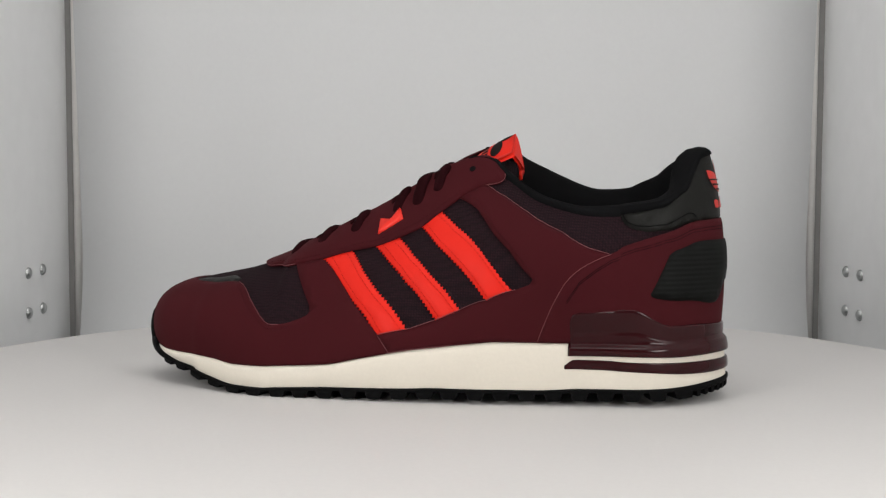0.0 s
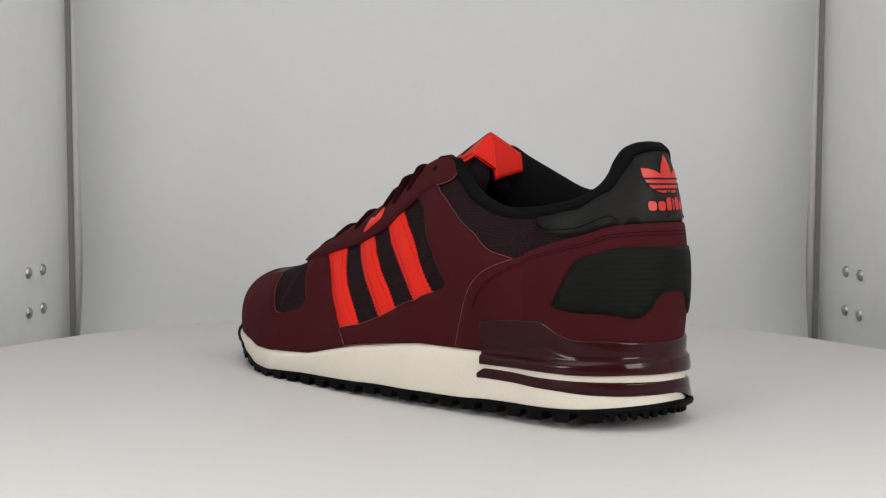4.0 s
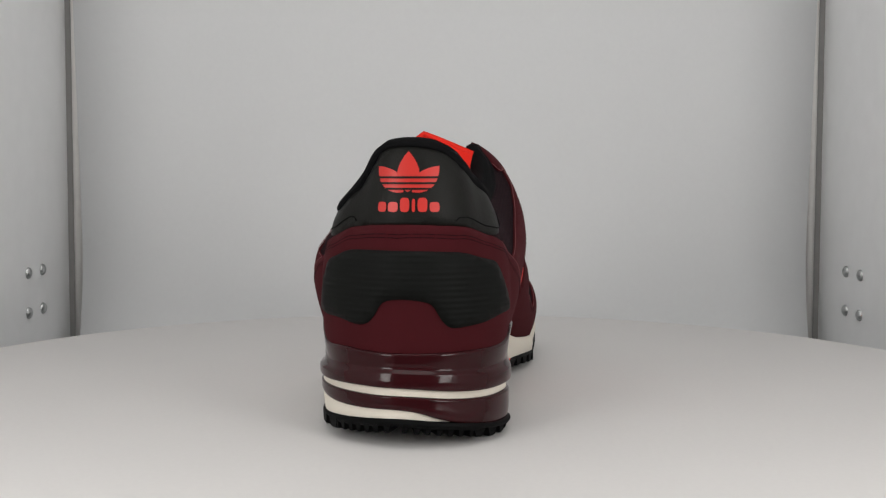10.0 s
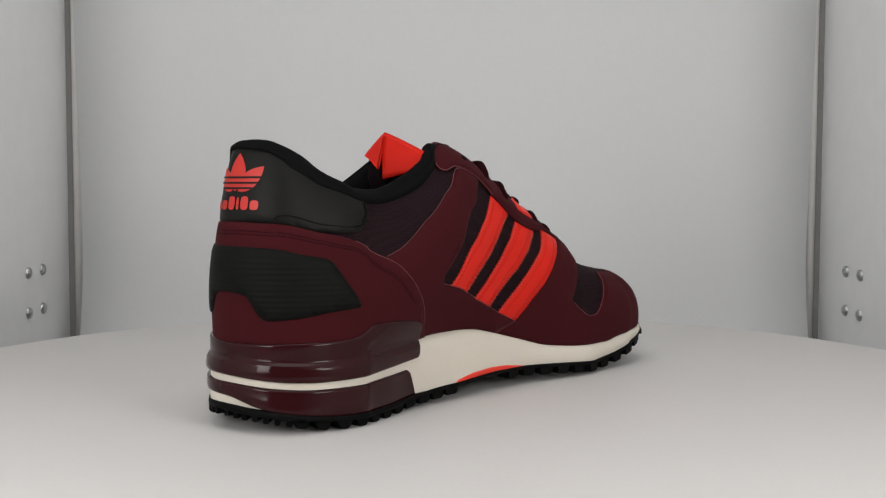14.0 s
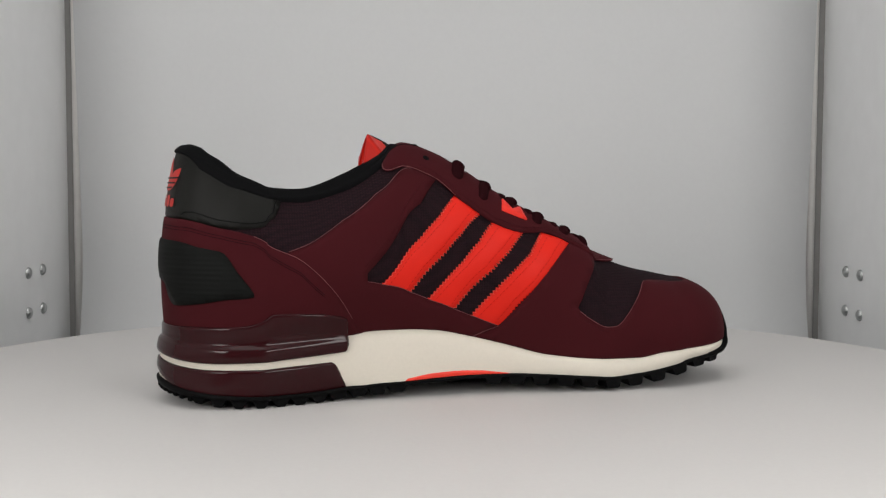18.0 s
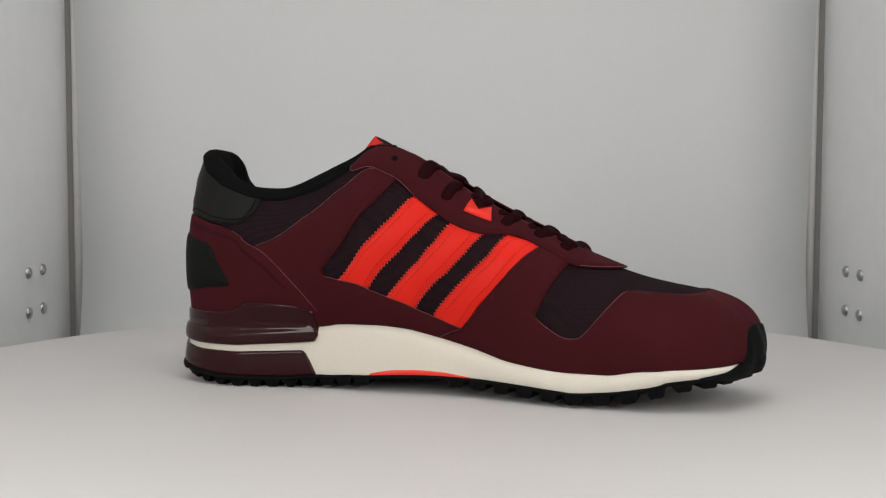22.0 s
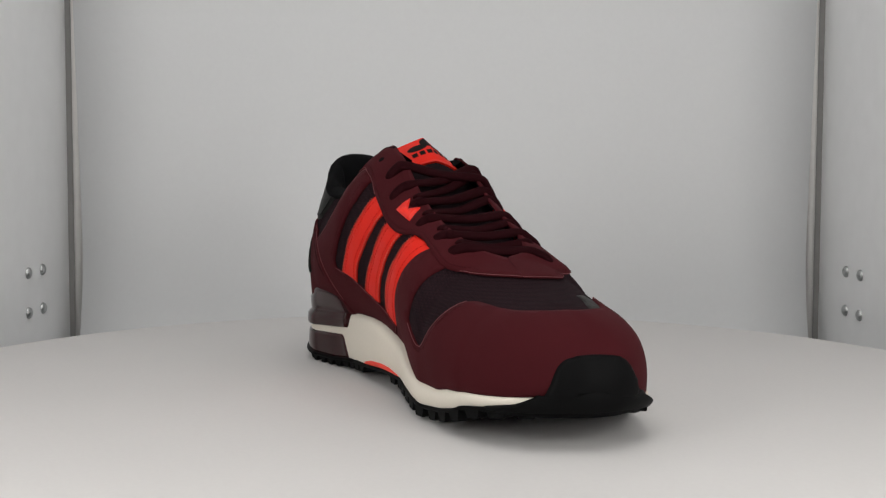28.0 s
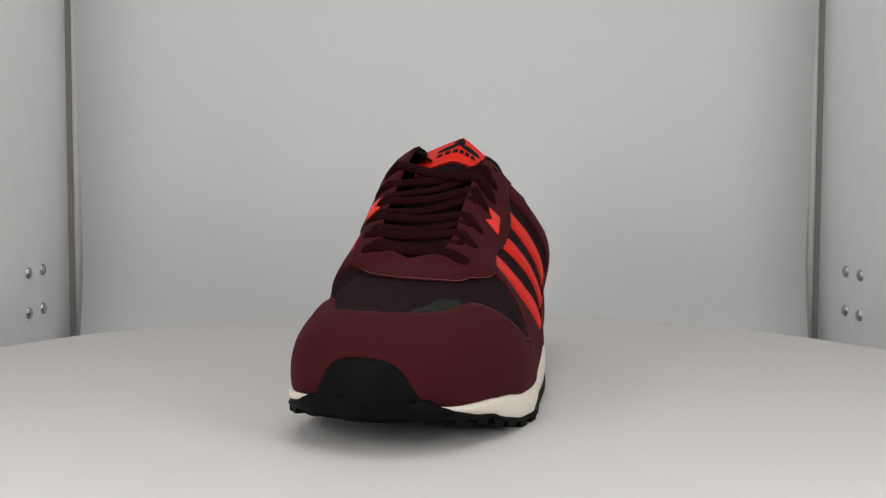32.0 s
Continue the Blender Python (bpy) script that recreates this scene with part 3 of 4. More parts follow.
dashes("stitching", "side", [(5.0, 0.43), (5.65, 0.535), (6.6, 0.61), (7.35, 0.69)], 1.45, MAT_TONAL, 1, 2.2, 0.17, parent=quarter_out)
dashes("stitching", "side", [(5.4, 0.385), (6.1, 0.485), (7.05, 0.61), (7.5, 0.715)], 1.45, MAT_TONAL, -1, 2.2, 0.17, parent=quarter_in)
dashes("stitching", "side", [(u, v + 0.035) for u, v in EYESTAY_OUT[2:13]], 1.9, MAT_TONAL, 1, 2.2, 0.17, parent=eyestay_out)
dashes("stitching", "side", [(u, v + 0.035) for u, v in EYESTAY_IN[3:14]], 1.9, MAT_TONAL, -1, 2.2, 0.17, parent=eyestay_in)
dashes("stitching", "toe", [(8.25, 0.245), (7.9, 0.235), (7.05, 0.255), (6.35, 0.385), (5.85, 0.53), (5.45, 0.60)], 1.25, MAT_TONAL, 1, 2.2, 0.17, parent=toe_overlay)
dashes("stitching", "toe", [(-5.4, 0.61), (-5.75, 0.47), (-6.5, 0.235), (-7.1, 0.19), (-7.85, 0.2), (-8.3, 0.25)], 1.25, MAT_TONAL, 1, 2.2, 0.17, parent=toe_overlay)

# -- stripes: forward edge and rear edge, from the lacing down --
STRIPES_OUT = [
    [(11.28, 0.676), (10.82, 0.466), (10.43, 0.331), (10.0, 0.207), (9.6, 0.086), (8.85, 0.104), (9.34, 0.216), (9.77, 0.337), (10.17, 0.47), (10.62, 0.661)],
    [(10.0, 0.605), (9.53, 0.446), (9.1, 0.325), (8.6, 0.225), (7.95, 0.12), (7.15, 0.152), (7.79, 0.248), (8.36, 0.34), (8.92, 0.45), (9.42, 0.594)],
    [(8.85, 0.598), (8.24, 0.465), (7.64, 0.366), (7.02, 0.269), (6.28, 0.196), (5.46, 0.292), (6.1, 0.362), (6.87, 0.432), (7.57, 0.528), (8.22, 0.645)]]
STRIPES_IN = [
    [(11.53, 0.836), (11.07, 0.576), (10.68, 0.404), (10.2, 0.251), (9.75, 0.104), (9.05, 0.126), (9.54, 0.251), (10.0, 0.406), (10.48, 0.572), (10.88, 0.797)],
    [(10.33, 0.716), (9.9, 0.522), (9.5, 0.371), (9.0, 0.241), (8.42, 0.128), (7.5, 0.153), (8.17, 0.247), (8.75, 0.361), (9.2, 0.492), (9.6, 0.673)],
    [(9.25, 0.668), (8.68, 0.501), (8.1, 0.374), (7.48, 0.269), (6.88, 0.182), (5.8, 0.262), (6.56, 0.317), (7.26, 0.41), (7.88, 0.53), (8.5, 0.689)]]


def zigzag(edge, pitch, far, near):
    """Pinked edge: the points lie far and near in turn across the edge."""
    line = densify(edge, pitch / 2, False)
    out = []
    for i, p in enumerate(line):
        q0, q1 = np.array(line[max(i - 1, 0)]) * (U_MM, V_MM), np.array(line[min(i + 1, len(line) - 1)]) * (U_MM, V_MM)
        t = (q1 - q0) / np.linalg.norm(q1 - q0)
        n = np.array([-t[1], t[0]]) * (far if i % 2 else near)
        out.append(tuple(np.array(p) + n / (U_MM, V_MM)))
    return out


def stripes():
    for side, rows in ((1, STRIPES_OUT), (-1, STRIPES_IN)):
        for i, s in enumerate(rows):
            s = [(u, v - 0.03) if k in (4, 5) else (u, v) for k, (u, v) in enumerate(s)]
            fwd, rear = s[:5], s[5:]
            far, near = (0.0, -0.8) if side > 0 else (0.45, -0.3)
            f = zigzag(fwd, 1.7, far, near)
            outline = f + zigzag(rear, 1.7, far, near)
            st = panel("stripe", "side", outline, MAT_STRIPE, 1.0, side=side, step=6.0, thick=1.0)
            st["label"] = "red-orange leather stripe with pinked edges"
            for edge, k in ((fwd, -1), (rear, -1)):
                line = []
                for j, p in enumerate(edge):
                    q0, q1 = np.array(edge[max(j - 1, 0)]) * (U_MM, V_MM), np.array(edge[min(j + 1, 4)]) * (U_MM, V_MM)
                    t = (q1 - q0) / np.linalg.norm(q1 - q0)
                    line.append(tuple(np.array(p) + np.array([-t[1], t[0]]) * k * 2.0 / (U_MM, V_MM)))
                dashes("stitching", "side", line, 1.0, MAT_STRIPE_STITCH, side, 2.2, 0.15, parent=st)
                if side < 0 and (i > 0 or edge is rear):
                    seam("edge_thread", "side", zigzag(edge, 1.7, far + 0.1, near - 0.1)[2:-3], 0.95, 0.16, MAT_EDGE_THREAD, side, parent=st)


stripes()

# -- sole --


def tread_z(side, u):
    return spline(TREAD_FOOT, u)[..., 0 if side > 0 else 1]


CLIP_TOP = [(-5.1, 0.0), (-5.05, 0.087), (-4.8, 0.125), (-4.1, 0.165), (-3.2, 0.178), (-3.08, 0.17), (-2.65, 0.115), (-2.5, 0.104), (-1.7, 0.083), (-1.1, 0.062), (0, 0.048), (0.6, 0.058), (1.4, 0.079), (1.85, 0.094), (2.05, 0.105), (2.15, 0.118), (2.4, 0.192), (2.47, 0.208), (2.55, 0.213), (3.95, 0.215), (4.18, 0.19), (4.28, 0.1), (4.3, 0.0)]
CLIP_FOOT = [(-5.1, -0.203), (-5, -0.317), (-4.05, -0.33), (-2.5, -0.355), (-1.95, -0.38), (-1.07, -0.415), (0, -0.406), (0.8, -0.355), (1.6, -0.325), (2.6, -0.297), (4.3, -0.287)]
CLIP_FORM = [(0, 0.9), (0.02, 2.0), (0.05, 2.45), (0.09, 2.6), (0.3, 2.5), (0.42, 2.35), (0.47, 2.3), (0.52, 2.45), (0.57, 2.65), (0.75, 2.65), (0.92, 2.4), (0.965, 2.1), (0.985, 1.5), (1, -0.4)]
BAND_TOP = [(-5.05, -0.55), (-4.85, -0.469), (-4.05, -0.456), (-2.5, -0.469), (-1.5, -0.519), (-0.8, -0.545), (0, -0.545), (1, -0.480), (1.8, -0.425), (2.85, -0.385), (4.15, -0.350), (4.38, -0.48)]
BAND_FOOT = [(-5.05, -0.99), (-4.05, -0.995), (-1.2, -0.995), (-0.65, -0.93), (-0.3, -0.84), (0.35, -0.815), (0.7, -0.795), (1.4, -0.735), (2.3, -0.645), (2.85, -0.61), (4.38, -0.565)]
BAND_FORM = [(0, -0.6), (0.03, 0.8), (0.1, 1.3), (0.5, 1.3), (0.9, 0.9), (0.97, 0.4), (1, -0.6)]


def heel_corner(a):
    """How far the heel's inner corner stands out at its foot (1 at most)."""
    return np.exp(-(((a + 1.5) / 1.1) ** 2))


def moulding(name, top, foot, form, label, flare=0.0, slant=0.0):
    """Moulded piece round the heel between two lines, bulged outwards by its form."""
    a0, a1 = top[0][0], top[-1][0]
    a = np.unique(np.concatenate([np.linspace(a0, a1, 150), a0 + np.geomspace(0.01, 0.3, 8), a1 - np.geomspace(0.01, 0.3, 8)]))
    k = np.unique(np.concatenate([[q[0] for q in form], np.linspace(0, 1, 31)]))
    out = spline(form, k)[:, 0]
    vt, vf = spline(top, a)[:, 0], spline(foot, a)[:, 0]
    cols = []
    for ai, t0, f0 in zip(a, vt, vf):
        side, u = (1 if ai >= 0 else -1), abs(ai)
        x, d, _ = rib(side, u)
        v = np.linspace(t0, f0, 40)
        p = shell(side, np.full(40, u), v)
        r = (p[:, :2] - p[0, :2]) @ d
        z = p[0, 2] + (p[-1, 2] - p[0, 2]) * k
        rs = np.interp(-z, -p[:, 2], r)
        line = r[0] + (r[-1] - r[0]) * k
        end = min(1.0, min(ai - a0, a1 - ai) / 0.06)
        slim = min(max((ai - 1.2) / 1.0, 0.0), 1.0)
        reach = rs + (0.5 - 0.4 * slim) * (np.maximum(line, rs) - rs) - 0.5 * slim + flare * heel_corner(ai) * k**1.5 + np.where(out > 0, out * (0.3 + 0.7 * end) + 0.15 * (1 - math.cos(math.pi * min(u, 2.0))), out)
        base = p[0, :2] + (p[-1, :2] - p[0, :2] - r[-1] * d) * k[:, None]
        col = np.column_stack([base + reach[:, None] * d, z])
        # the inner end leans back towards its top
        col[:, 0] -= slant * (1 - k) * min(max((a0 + 1.0 - ai) / 1.0, 0.0), 1.0)
        cols.append(col)
    g = np.array(cols)
    n, m = g.shape[:2]
    inner = slice(12, n - 12)
    for _ in range(8):
        g[inner] += 0.5 * ((g[11:n - 13] + g[13:n - 11]) / 2 - g[inner])
    verts, faces = list(to_m(g).reshape(-1, 3)), grid_faces(n, m)
    for i, flip in ((0, True), (n - 1, False)):
        row = [i * m + j for j in range(m)]
        c = len(verts)
        mid = g[i].mean(0)
        ai = a[i]
        _, d, _ = rib(1 if ai >= 0 else -1, abs(ai))
        mid[:2] -= d * 1.5
        verts.append(to_m(mid))
        faces += [(p, q, c) if flip else (q, p, c) for p, q in zip(row, row[1:])]
    return link_mesh(name, verts, faces, MAT_CLIP, shoe, label)


def sole_parts():
    us, ws = np.linspace(0, 20, 161), np.linspace(0, 1, 13)
    verts, faces = [], []
    for side in (1, -1):
        U, W = np.meshgrid(us, ws, indexing="ij")
        p = sole(side, U, W)
        lip = p[:, :1].copy()
        x, d, s = rib(side, us)
        lip[:, 0, :2] -= d * 6.0
        lip[:, 0, 2] += 0.3
        p = np.concatenate([lip, p], 1)
        faces += grid_faces(len(us), len(ws) + 1, side < 0, len(verts))
        verts += list(to_m(p).reshape(-1, 3))
    midsole = link_mesh("midsole", verts, faces, MAT_WHITE, shoe, "off-white foam midsole")
    # black outsole: a band under the midsole, closed below
    verts, faces = [], []
    edge = {}
    for side in (1, -1):
        foot = sole(side, us, np.ones_like(us))
        x, d, s = rib(side, us)
        zt = foot[:, 2]
        solid = np.clip((us - 17.4) / 1.2, 0, 1)
        heel = np.clip((1.5 - us) / 0.4, 0, 1)
        full = np.maximum(solid, heel)
        zl = (zt - 1.7) * (1 - full) + (tread_z(side, us) + 0.3 + 2.3 * heel) * full
        # under the moulded band of the inner heel the rubber reaches further out and up
        cover = 1.1 * np.clip((5.5 - us) / 0.4, 0, 1) * np.clip((us - 0.6) / 0.6, 0, 1) if side < 0 else np.zeros_like(us)
        rows = []
        for out, z in ((-2.0, zt + 0.2), (0.7, zt + 0.1), (0.9, (zt + zl) / 2), (0.5, zl), (-5.0, zl + 0.2), (-16.0, zl + 1.0 * (1 - full)), (-18.0, tread_z(side, us) + 0.5 + 2.1 * heel)):
            q = foot.copy()
            q[:, :2] += d * (out - 2.8 * solid + cover + (2.2 * heel_corner(side * us) if side < 0 else 0) if out > 0 else np.full_like(solid, out))[:, None]
            q[:, 2] = z + (0.6 * cover if out > -3 else 0)
            rows.append(q)
        edge[side] = rows[-1]
        p = np.stack(rows, 1)
        faces += grid_faces(len(us), 7, side < 0, len(verts))
        verts += list(to_m(p).reshape(-1, 3))
    base = len(verts)
    verts += list(to_m(np.stack([edge[1], edge[-1]], 1)).reshape(-1, 3))
    faces += grid_faces(len(us), 2, True, base)
    outsole = link_mesh("outsole", verts, faces, MAT_BLACK, shoe, "black rubber outsole with blocky tread")
    # tread lugs: blocky ones, and tapered ones under the inner heel
    lug_meshes = []
    for prof in ([(-4.7, 0.12), (-4.2, -0.3), (-3.5, -0.88), (-2.9, -1.0), (2.0, -1.0), (2.9, -0.82), (3.5, -0.3), (4.0, 0.12)],
                 [(-4.9, 0.12), (-3.9, -0.12), (-2.5, -0.72), (-1.8, -1.0), (1.6, -1.0), (2.3, -0.8), (3.4, -0.18), (4.5, 0.12)]):
        bm = bmesh.new()
        a = [bm.verts.new((px / 1000, 0.0007 if z > -0.95 else 0.0003, z / 1000)) for px, z in prof]
        b = [bm.verts.new((px / 1000, -0.010, z / 1000)) for px, z in prof]
        bm.faces.new(a)
        bm.faces.new(b[::-1])
        for i in range(8):
            bm.faces.new((a[i], b[i], b[(i + 1) % 8], a[(i + 1) % 8]))
        bmesh.ops.recalc_face_normals(bm, faces=bm.faces[:])
        lug_mesh = bpy.data.meshes.new("lug")
        bm.to_mesh(lug_mesh)
        bm.free()
        lug_mesh.materials.append(MAT_BLACK)
        lug_meshes.append(lug_mesh)
    fine = np.linspace(0, 20, 801)
    for side in (1, -1):
        foot = sole(side, fine, np.ones_like(fine))
        arc = np.concatenate([[0], np.cumsum(np.linalg.norm(np.diff(foot[:, :2], axis=0), axis=1))])
        s = 3.2
        while s < arc[-1] - 2:
            u = float(np.interp(s, arc, fine))
            small = u < 1.5
            s += 4.6 if u < 1.5 else 9.4 if side < 0 and u < 6 else 11.9
            k = int(np.searchsorted(fine, u))
            p = foot[k]
            if side < 0 and 108 < p[0] < 152 or u > 18.3:
                continue
            t = foot[min(k + 4, 800)] - foot[max(k - 4, 0)]
            t[2] *= 0.9
            t = Vector(t).normalized()
            x, d, _ = rib(side, u)
            p = p.copy()
            p[:2] -= d * 2.8 * min(max((u - 17.0) / 1.2, 0.0), 1.0)
            out = Vector((d[0], d[1], 0))
            out = (out - t * out.dot(t)).normalized()
            up = t.cross(out)
            if up.z < 0:
                up = -up
            zt, zl = p[2], float(tread_z(side, u))
            z0 = zl + 3.0 if small else zt - 1.5
            h = max(z0 - zl, 1.5)
            m = Matrix((t, out, up)).transposed().to_4x4() @ Matrix.Diagonal((0.3 if small else 0.95 if side < 0 and u < 6 else 1, 1, h, 1))
            m.translation = Vector(to_m((p[0], p[1], z0)))
            lug = new("lug", lug_meshes[1 if side < 0 and 1.5 < u < 4.6 else 0])
            lug.parent = outsole
            lug.matrix_local = m
    # red insert in the arch
    panel("arch_insert", "side", [(7.0, -0.95), (7.7, -0.89), (8.8, -0.87), (9.4, -0.88), (10.0, -0.97), (10.05, -1.0), (6.9, -1.0)], MAT_ORANGE_SOLE, 0.5, "thin red-orange insert under the arch", -1)
    moulding("heel_clip", CLIP_TOP, CLIP_FOOT, CLIP_FORM, "glossy dark maroon moulded heel clip")
    moulding("heel_band", BAND_TOP, BAND_FOOT, BAND_FORM, "glossy dark maroon band on the heel", 2.2, 5.0)
    panel("toe_bumper", "toe", rounded(TOE_BUMPER, 3, (0, 15)), MAT_BLACK, 1.6, "black rubber toe bumper", thick=1.5, puff=0.4, grid=2.0, soft=1.2, drop=0.6, shape=lambda v: 0.9 * np.exp(-(((v - 0.03) / np.where(v > 0, 0.11, 0.6)) ** 2)))


sole_parts()

# -- collar lining, insole --
LINING_OUT = [(0, 0.955), (0.45, 0.94), (0.7, 0.86), (1.15, 0.765), (1.5, 0.785), (1.85, 0.795), (2.15, 0.82), (2.85, 0.87), (3.35, 0.895), (4.45, 0.935), (5.6, 0.945), (6.3, 0.94), (7, 0.96), (8.1, 0.985)]
LINING_IN = [(0, 0.955), (0.7, 0.96), (1.05, 0.93), (1.3, 0.89), (1.75, 0.897), (2.45, 0.935), (4.2, 0.955), (4.95, 0.95), (5.6, 0.945), (7.0, 0.96), (8.1, 0.985)]


def collar():
    us = np.linspace(0, 7.5, 110)
    fade = np.clip((7.5 - us) / 0.9, 0, 1)[:, None]
    verts, faces = [], []
    for side in (1, -1):
        e = spline(LINING_OUT if side > 0 else LINING_IN, us)[:, 0]
        x, d, s = rib(side, us)
        rim = rim_v(side, us)
        rows = []
        for k in range(7):
            v = e + np.maximum(rim - e, 0.005) * k / 6
            rows.append(upper(side, us, v) + level(shell_normal(side, us, v), us, v) * (0.2 + 1.9 * math.sin(math.pi * min(k / 6, 0.6))))
        top = upper(side, us, rim)
        roll = 0.55 if side > 0 else 1.1
        h = (roll + (0.9 - roll) * np.clip(1 - us / 0.8, 0, 1) + (0.7 if side < 0 else 0.0) * np.exp(-(((us - 5.2) / 0.8) ** 2)))[:, None]
        for r, z in ((1.0, 1.6), (-0.5, 2.8), (-2.5, 3.2), (-4.8, 2.2), (-6.5, -0.5), (-7.6, -5), (-8.2, -12), (-8.0, -24), (-7.0, -40), (-5.0, -60)):
            q = top.copy()
            q[:, :2] += d * r * (fade if r > -7 else 1) * (1 + 0.6 * np.clip(1.3 - us, 0, 1)[:, None] if r < 0 else 1)
            q[:, 2] += z * (fade[:, 0] * h[:, 0] if z > 0 else 1)
            rows.append(q)
        p = np.stack(rows, 1)
        faces += grid_faces(len(us), p.shape[1], side > 0, len(verts))
        verts += list(to_m(p).reshape(-1, 3))
    link_mesh("collar_lining", verts, faces, MAT_LINING, shoe, "black padded collar lining")
    us = np.linspace(0, 19, 60)
    edge = [upper(side, us, np.full_like(us, 0.2)) for side in (1, -1)]
    p = np.stack(edge, 1)
    p[:, :, 1] *= 0.93
    link_mesh("insole", list(to_m(p).reshape(-1, 3)), grid_faces(len(us), 2, True), MAT_LINING, shoe)


collar()

# -- tongue --
# step from the toe end: middle of the tongue, half width to the outer and the inner side, drop of its edges
TONGUE = [(0, 212, 4, 59, 14, 14, 1.5), (1, 195, 4, 68, 17, 17, 2.5), (2, 175, 4.5, 79, 19, 19, 4), (3, 150, 5, 92, 20, 20, 5.5), (4, 128, 5.8, 105, 18.5, 20, 7), (5, 112, 6.6, 117, 14.5, 21, 9), (6, 97.5, 7.2, 124.3, 11.5, 23.5, 9.6)]


def tongue_at(s, w, depth=0.0):
    """s from the toe end (0) to the top edge (6), w across (-1 to 1), depth below the front face."""
    s, w = np.broadcast_arrays(np.asarray(s, float), np.asarray(w, float))
    r = spline(TONGUE, s)
    tent = np.clip((s - 4) / 2, 0, 1)
    a = np.abs(w)
    drop = r[..., 5] * ((1 - tent) * a**1.8 + tent * a**1.1)
    half = np.where(w > 0, r[..., 3], r[..., 4])
    return np.stack([r[..., 0] - depth * 0.45 + np.where(w > 0, -1.0, 2.5) * tent * a, r[..., 1] + w * half, r[..., 2] - drop - depth * 0.89], -1)


def slab(name, s0, s1, thick, mat, label, ns=24, nw=17, lift=0.0, pad=0.0):
    S, W = np.meshgrid(np.linspace(s0, s1, ns), np.linspace(-1, 1, nw), indexing="ij")
    a, b = tongue_at(S, W, -lift), tongue_at(S, W, thick)
    b[..., 2] -= pad * np.clip((S - 3.6) / 1.6, 0, 1) * np.clip(np.abs(W) * 1.8 - 0.35, 0, 1)
    k = ns * nw
    verts = list(to_m(a).reshape(-1, 3)) + list(to_m(b).reshape(-1, 3))
    faces = grid_faces(ns, nw) + grid_faces(ns, nw, True, k)
    loop = [i * nw for i in range(ns)] + [(ns - 1) * nw + j for j in range(1, nw)] + [i * nw + nw - 1 for i in reversed(range(ns - 1))] + [j for j in reversed(range(1, nw - 1))]
    for i in range(len(loop)):
        p, q = loop[i], loop[(i + 1) % len(loop)]
        faces.append((p, q, q + k, p + k))
    return link_mesh(name, verts, faces, mat, shoe, label)


def tongue():
    slab("tongue", 0, 5.8, 4.0, MAT_MESH_FINE, "padded dark plum mesh tongue", pad=12.0)
    tip = slab("tongue_tip", 4.5, 6.0, 1.2, MAT_STRIPE, "red-orange folded tongue tip", 14, 17, 0.9)
    # soft bulges of the padding behind the tip, one to each side
    for cx, cy, cz, ry in ((101.8, 13.0, 103.0, 7.0), (107.0, -12.0, 102.0, 7.5)):
        A, B = np.meshgrid(np.linspace(0, 2 * math.pi, 25), np.linspace(0.02, math.pi - 0.02, 13), indexing="ij")
        p = np.stack([cx + 6.5 * np.cos(A) * np.sin(B), cy + ry * np.sin(A) * np.sin(B), cz + 9.5 * np.cos(B)], -1)
        p[..., 0] -= (p[..., 2] - cz) * 0.2
        link_mesh("tongue_padding", list(to_m(p).reshape(-1, 3)), grid_faces(25, 13), MAT_MESH_FINE, shoe)
    # back of the tip: folded down behind, in two leaves that meet in a ridge
    for sgn, hang, edge in ((1, (-4.5, 0.8, -17.0), (-1.0, 0.2, -1.0)), (-1, (-3.0, -1.5, -22.0), (-2.5, -0.5, -8.0))):
        W, K = np.meshgrid(np.linspace(0, 1, 11), np.linspace(0, 1, 9), indexing="ij")
        top = tongue_at(np.full_like(W, 6.0), W * sgn, -0.5)
        way = np.array(hang) * (1 - W[..., None]) + np.array(edge) * W[..., None]
        p = top + way * np.stack([K**0.7, K**2.2, K], -1)
        q = p + np.array([1.6, 0.0, -0.6])
        verts = list(to_m(p).reshape(-1, 3)) + list(to_m(q).reshape(-1, 3))
        faces = grid_faces(11, 9, sgn > 0) + grid_faces(11, 9, sgn < 0, 99)
        loop = [i * 9 + 8 for i in range(11)]
        faces += [(x, y, y + 99, x + 99) for x, y in zip(loop, loop[1:])] + [(k, k + 1, k + 100, k + 99) for k in range(8)]
        link_mesh("tip_fold", verts, faces, MAT_STRIPE, tip)
    # printed mark on the front: three leaves over a bar
    for name, w, s, rw, rs in (("print_leaf", 0.0, 5.64, 0.17, 0.30), ("print_leaf", -0.29, 5.40, 0.25, 0.2), ("print_leaf", 0.44, 5.40, 0.38, 0.2)):
        ang = np.linspace(0, 2 * math.pi, 18, endpoint=False)
        p = tongue_at(s + rs * np.sin(ang), w + rw * np.cos(ang), -1.1)
        c = tongue_at(s, w, -1.25)
        verts = [to_m(c)] + list(to_m(p))
        link_mesh(name, verts, [(0, 1 + (i + 1) % 18, 1 + i) for i in range(18)], MAT_PRINT_BLACK, tip)
    for k in range(6):
        w = -0.44 + 0.2 * k
        p = tongue_at([4.9, 4.9, 5.12, 5.12], [w - 0.07, w + 0.07, w + 0.07, w - 0.07], -1.1)
        link_mesh("print_bar", list(to_m(p)), [(0, 1, 2, 3)], MAT_PRINT_BLACK, tip)


tongue()

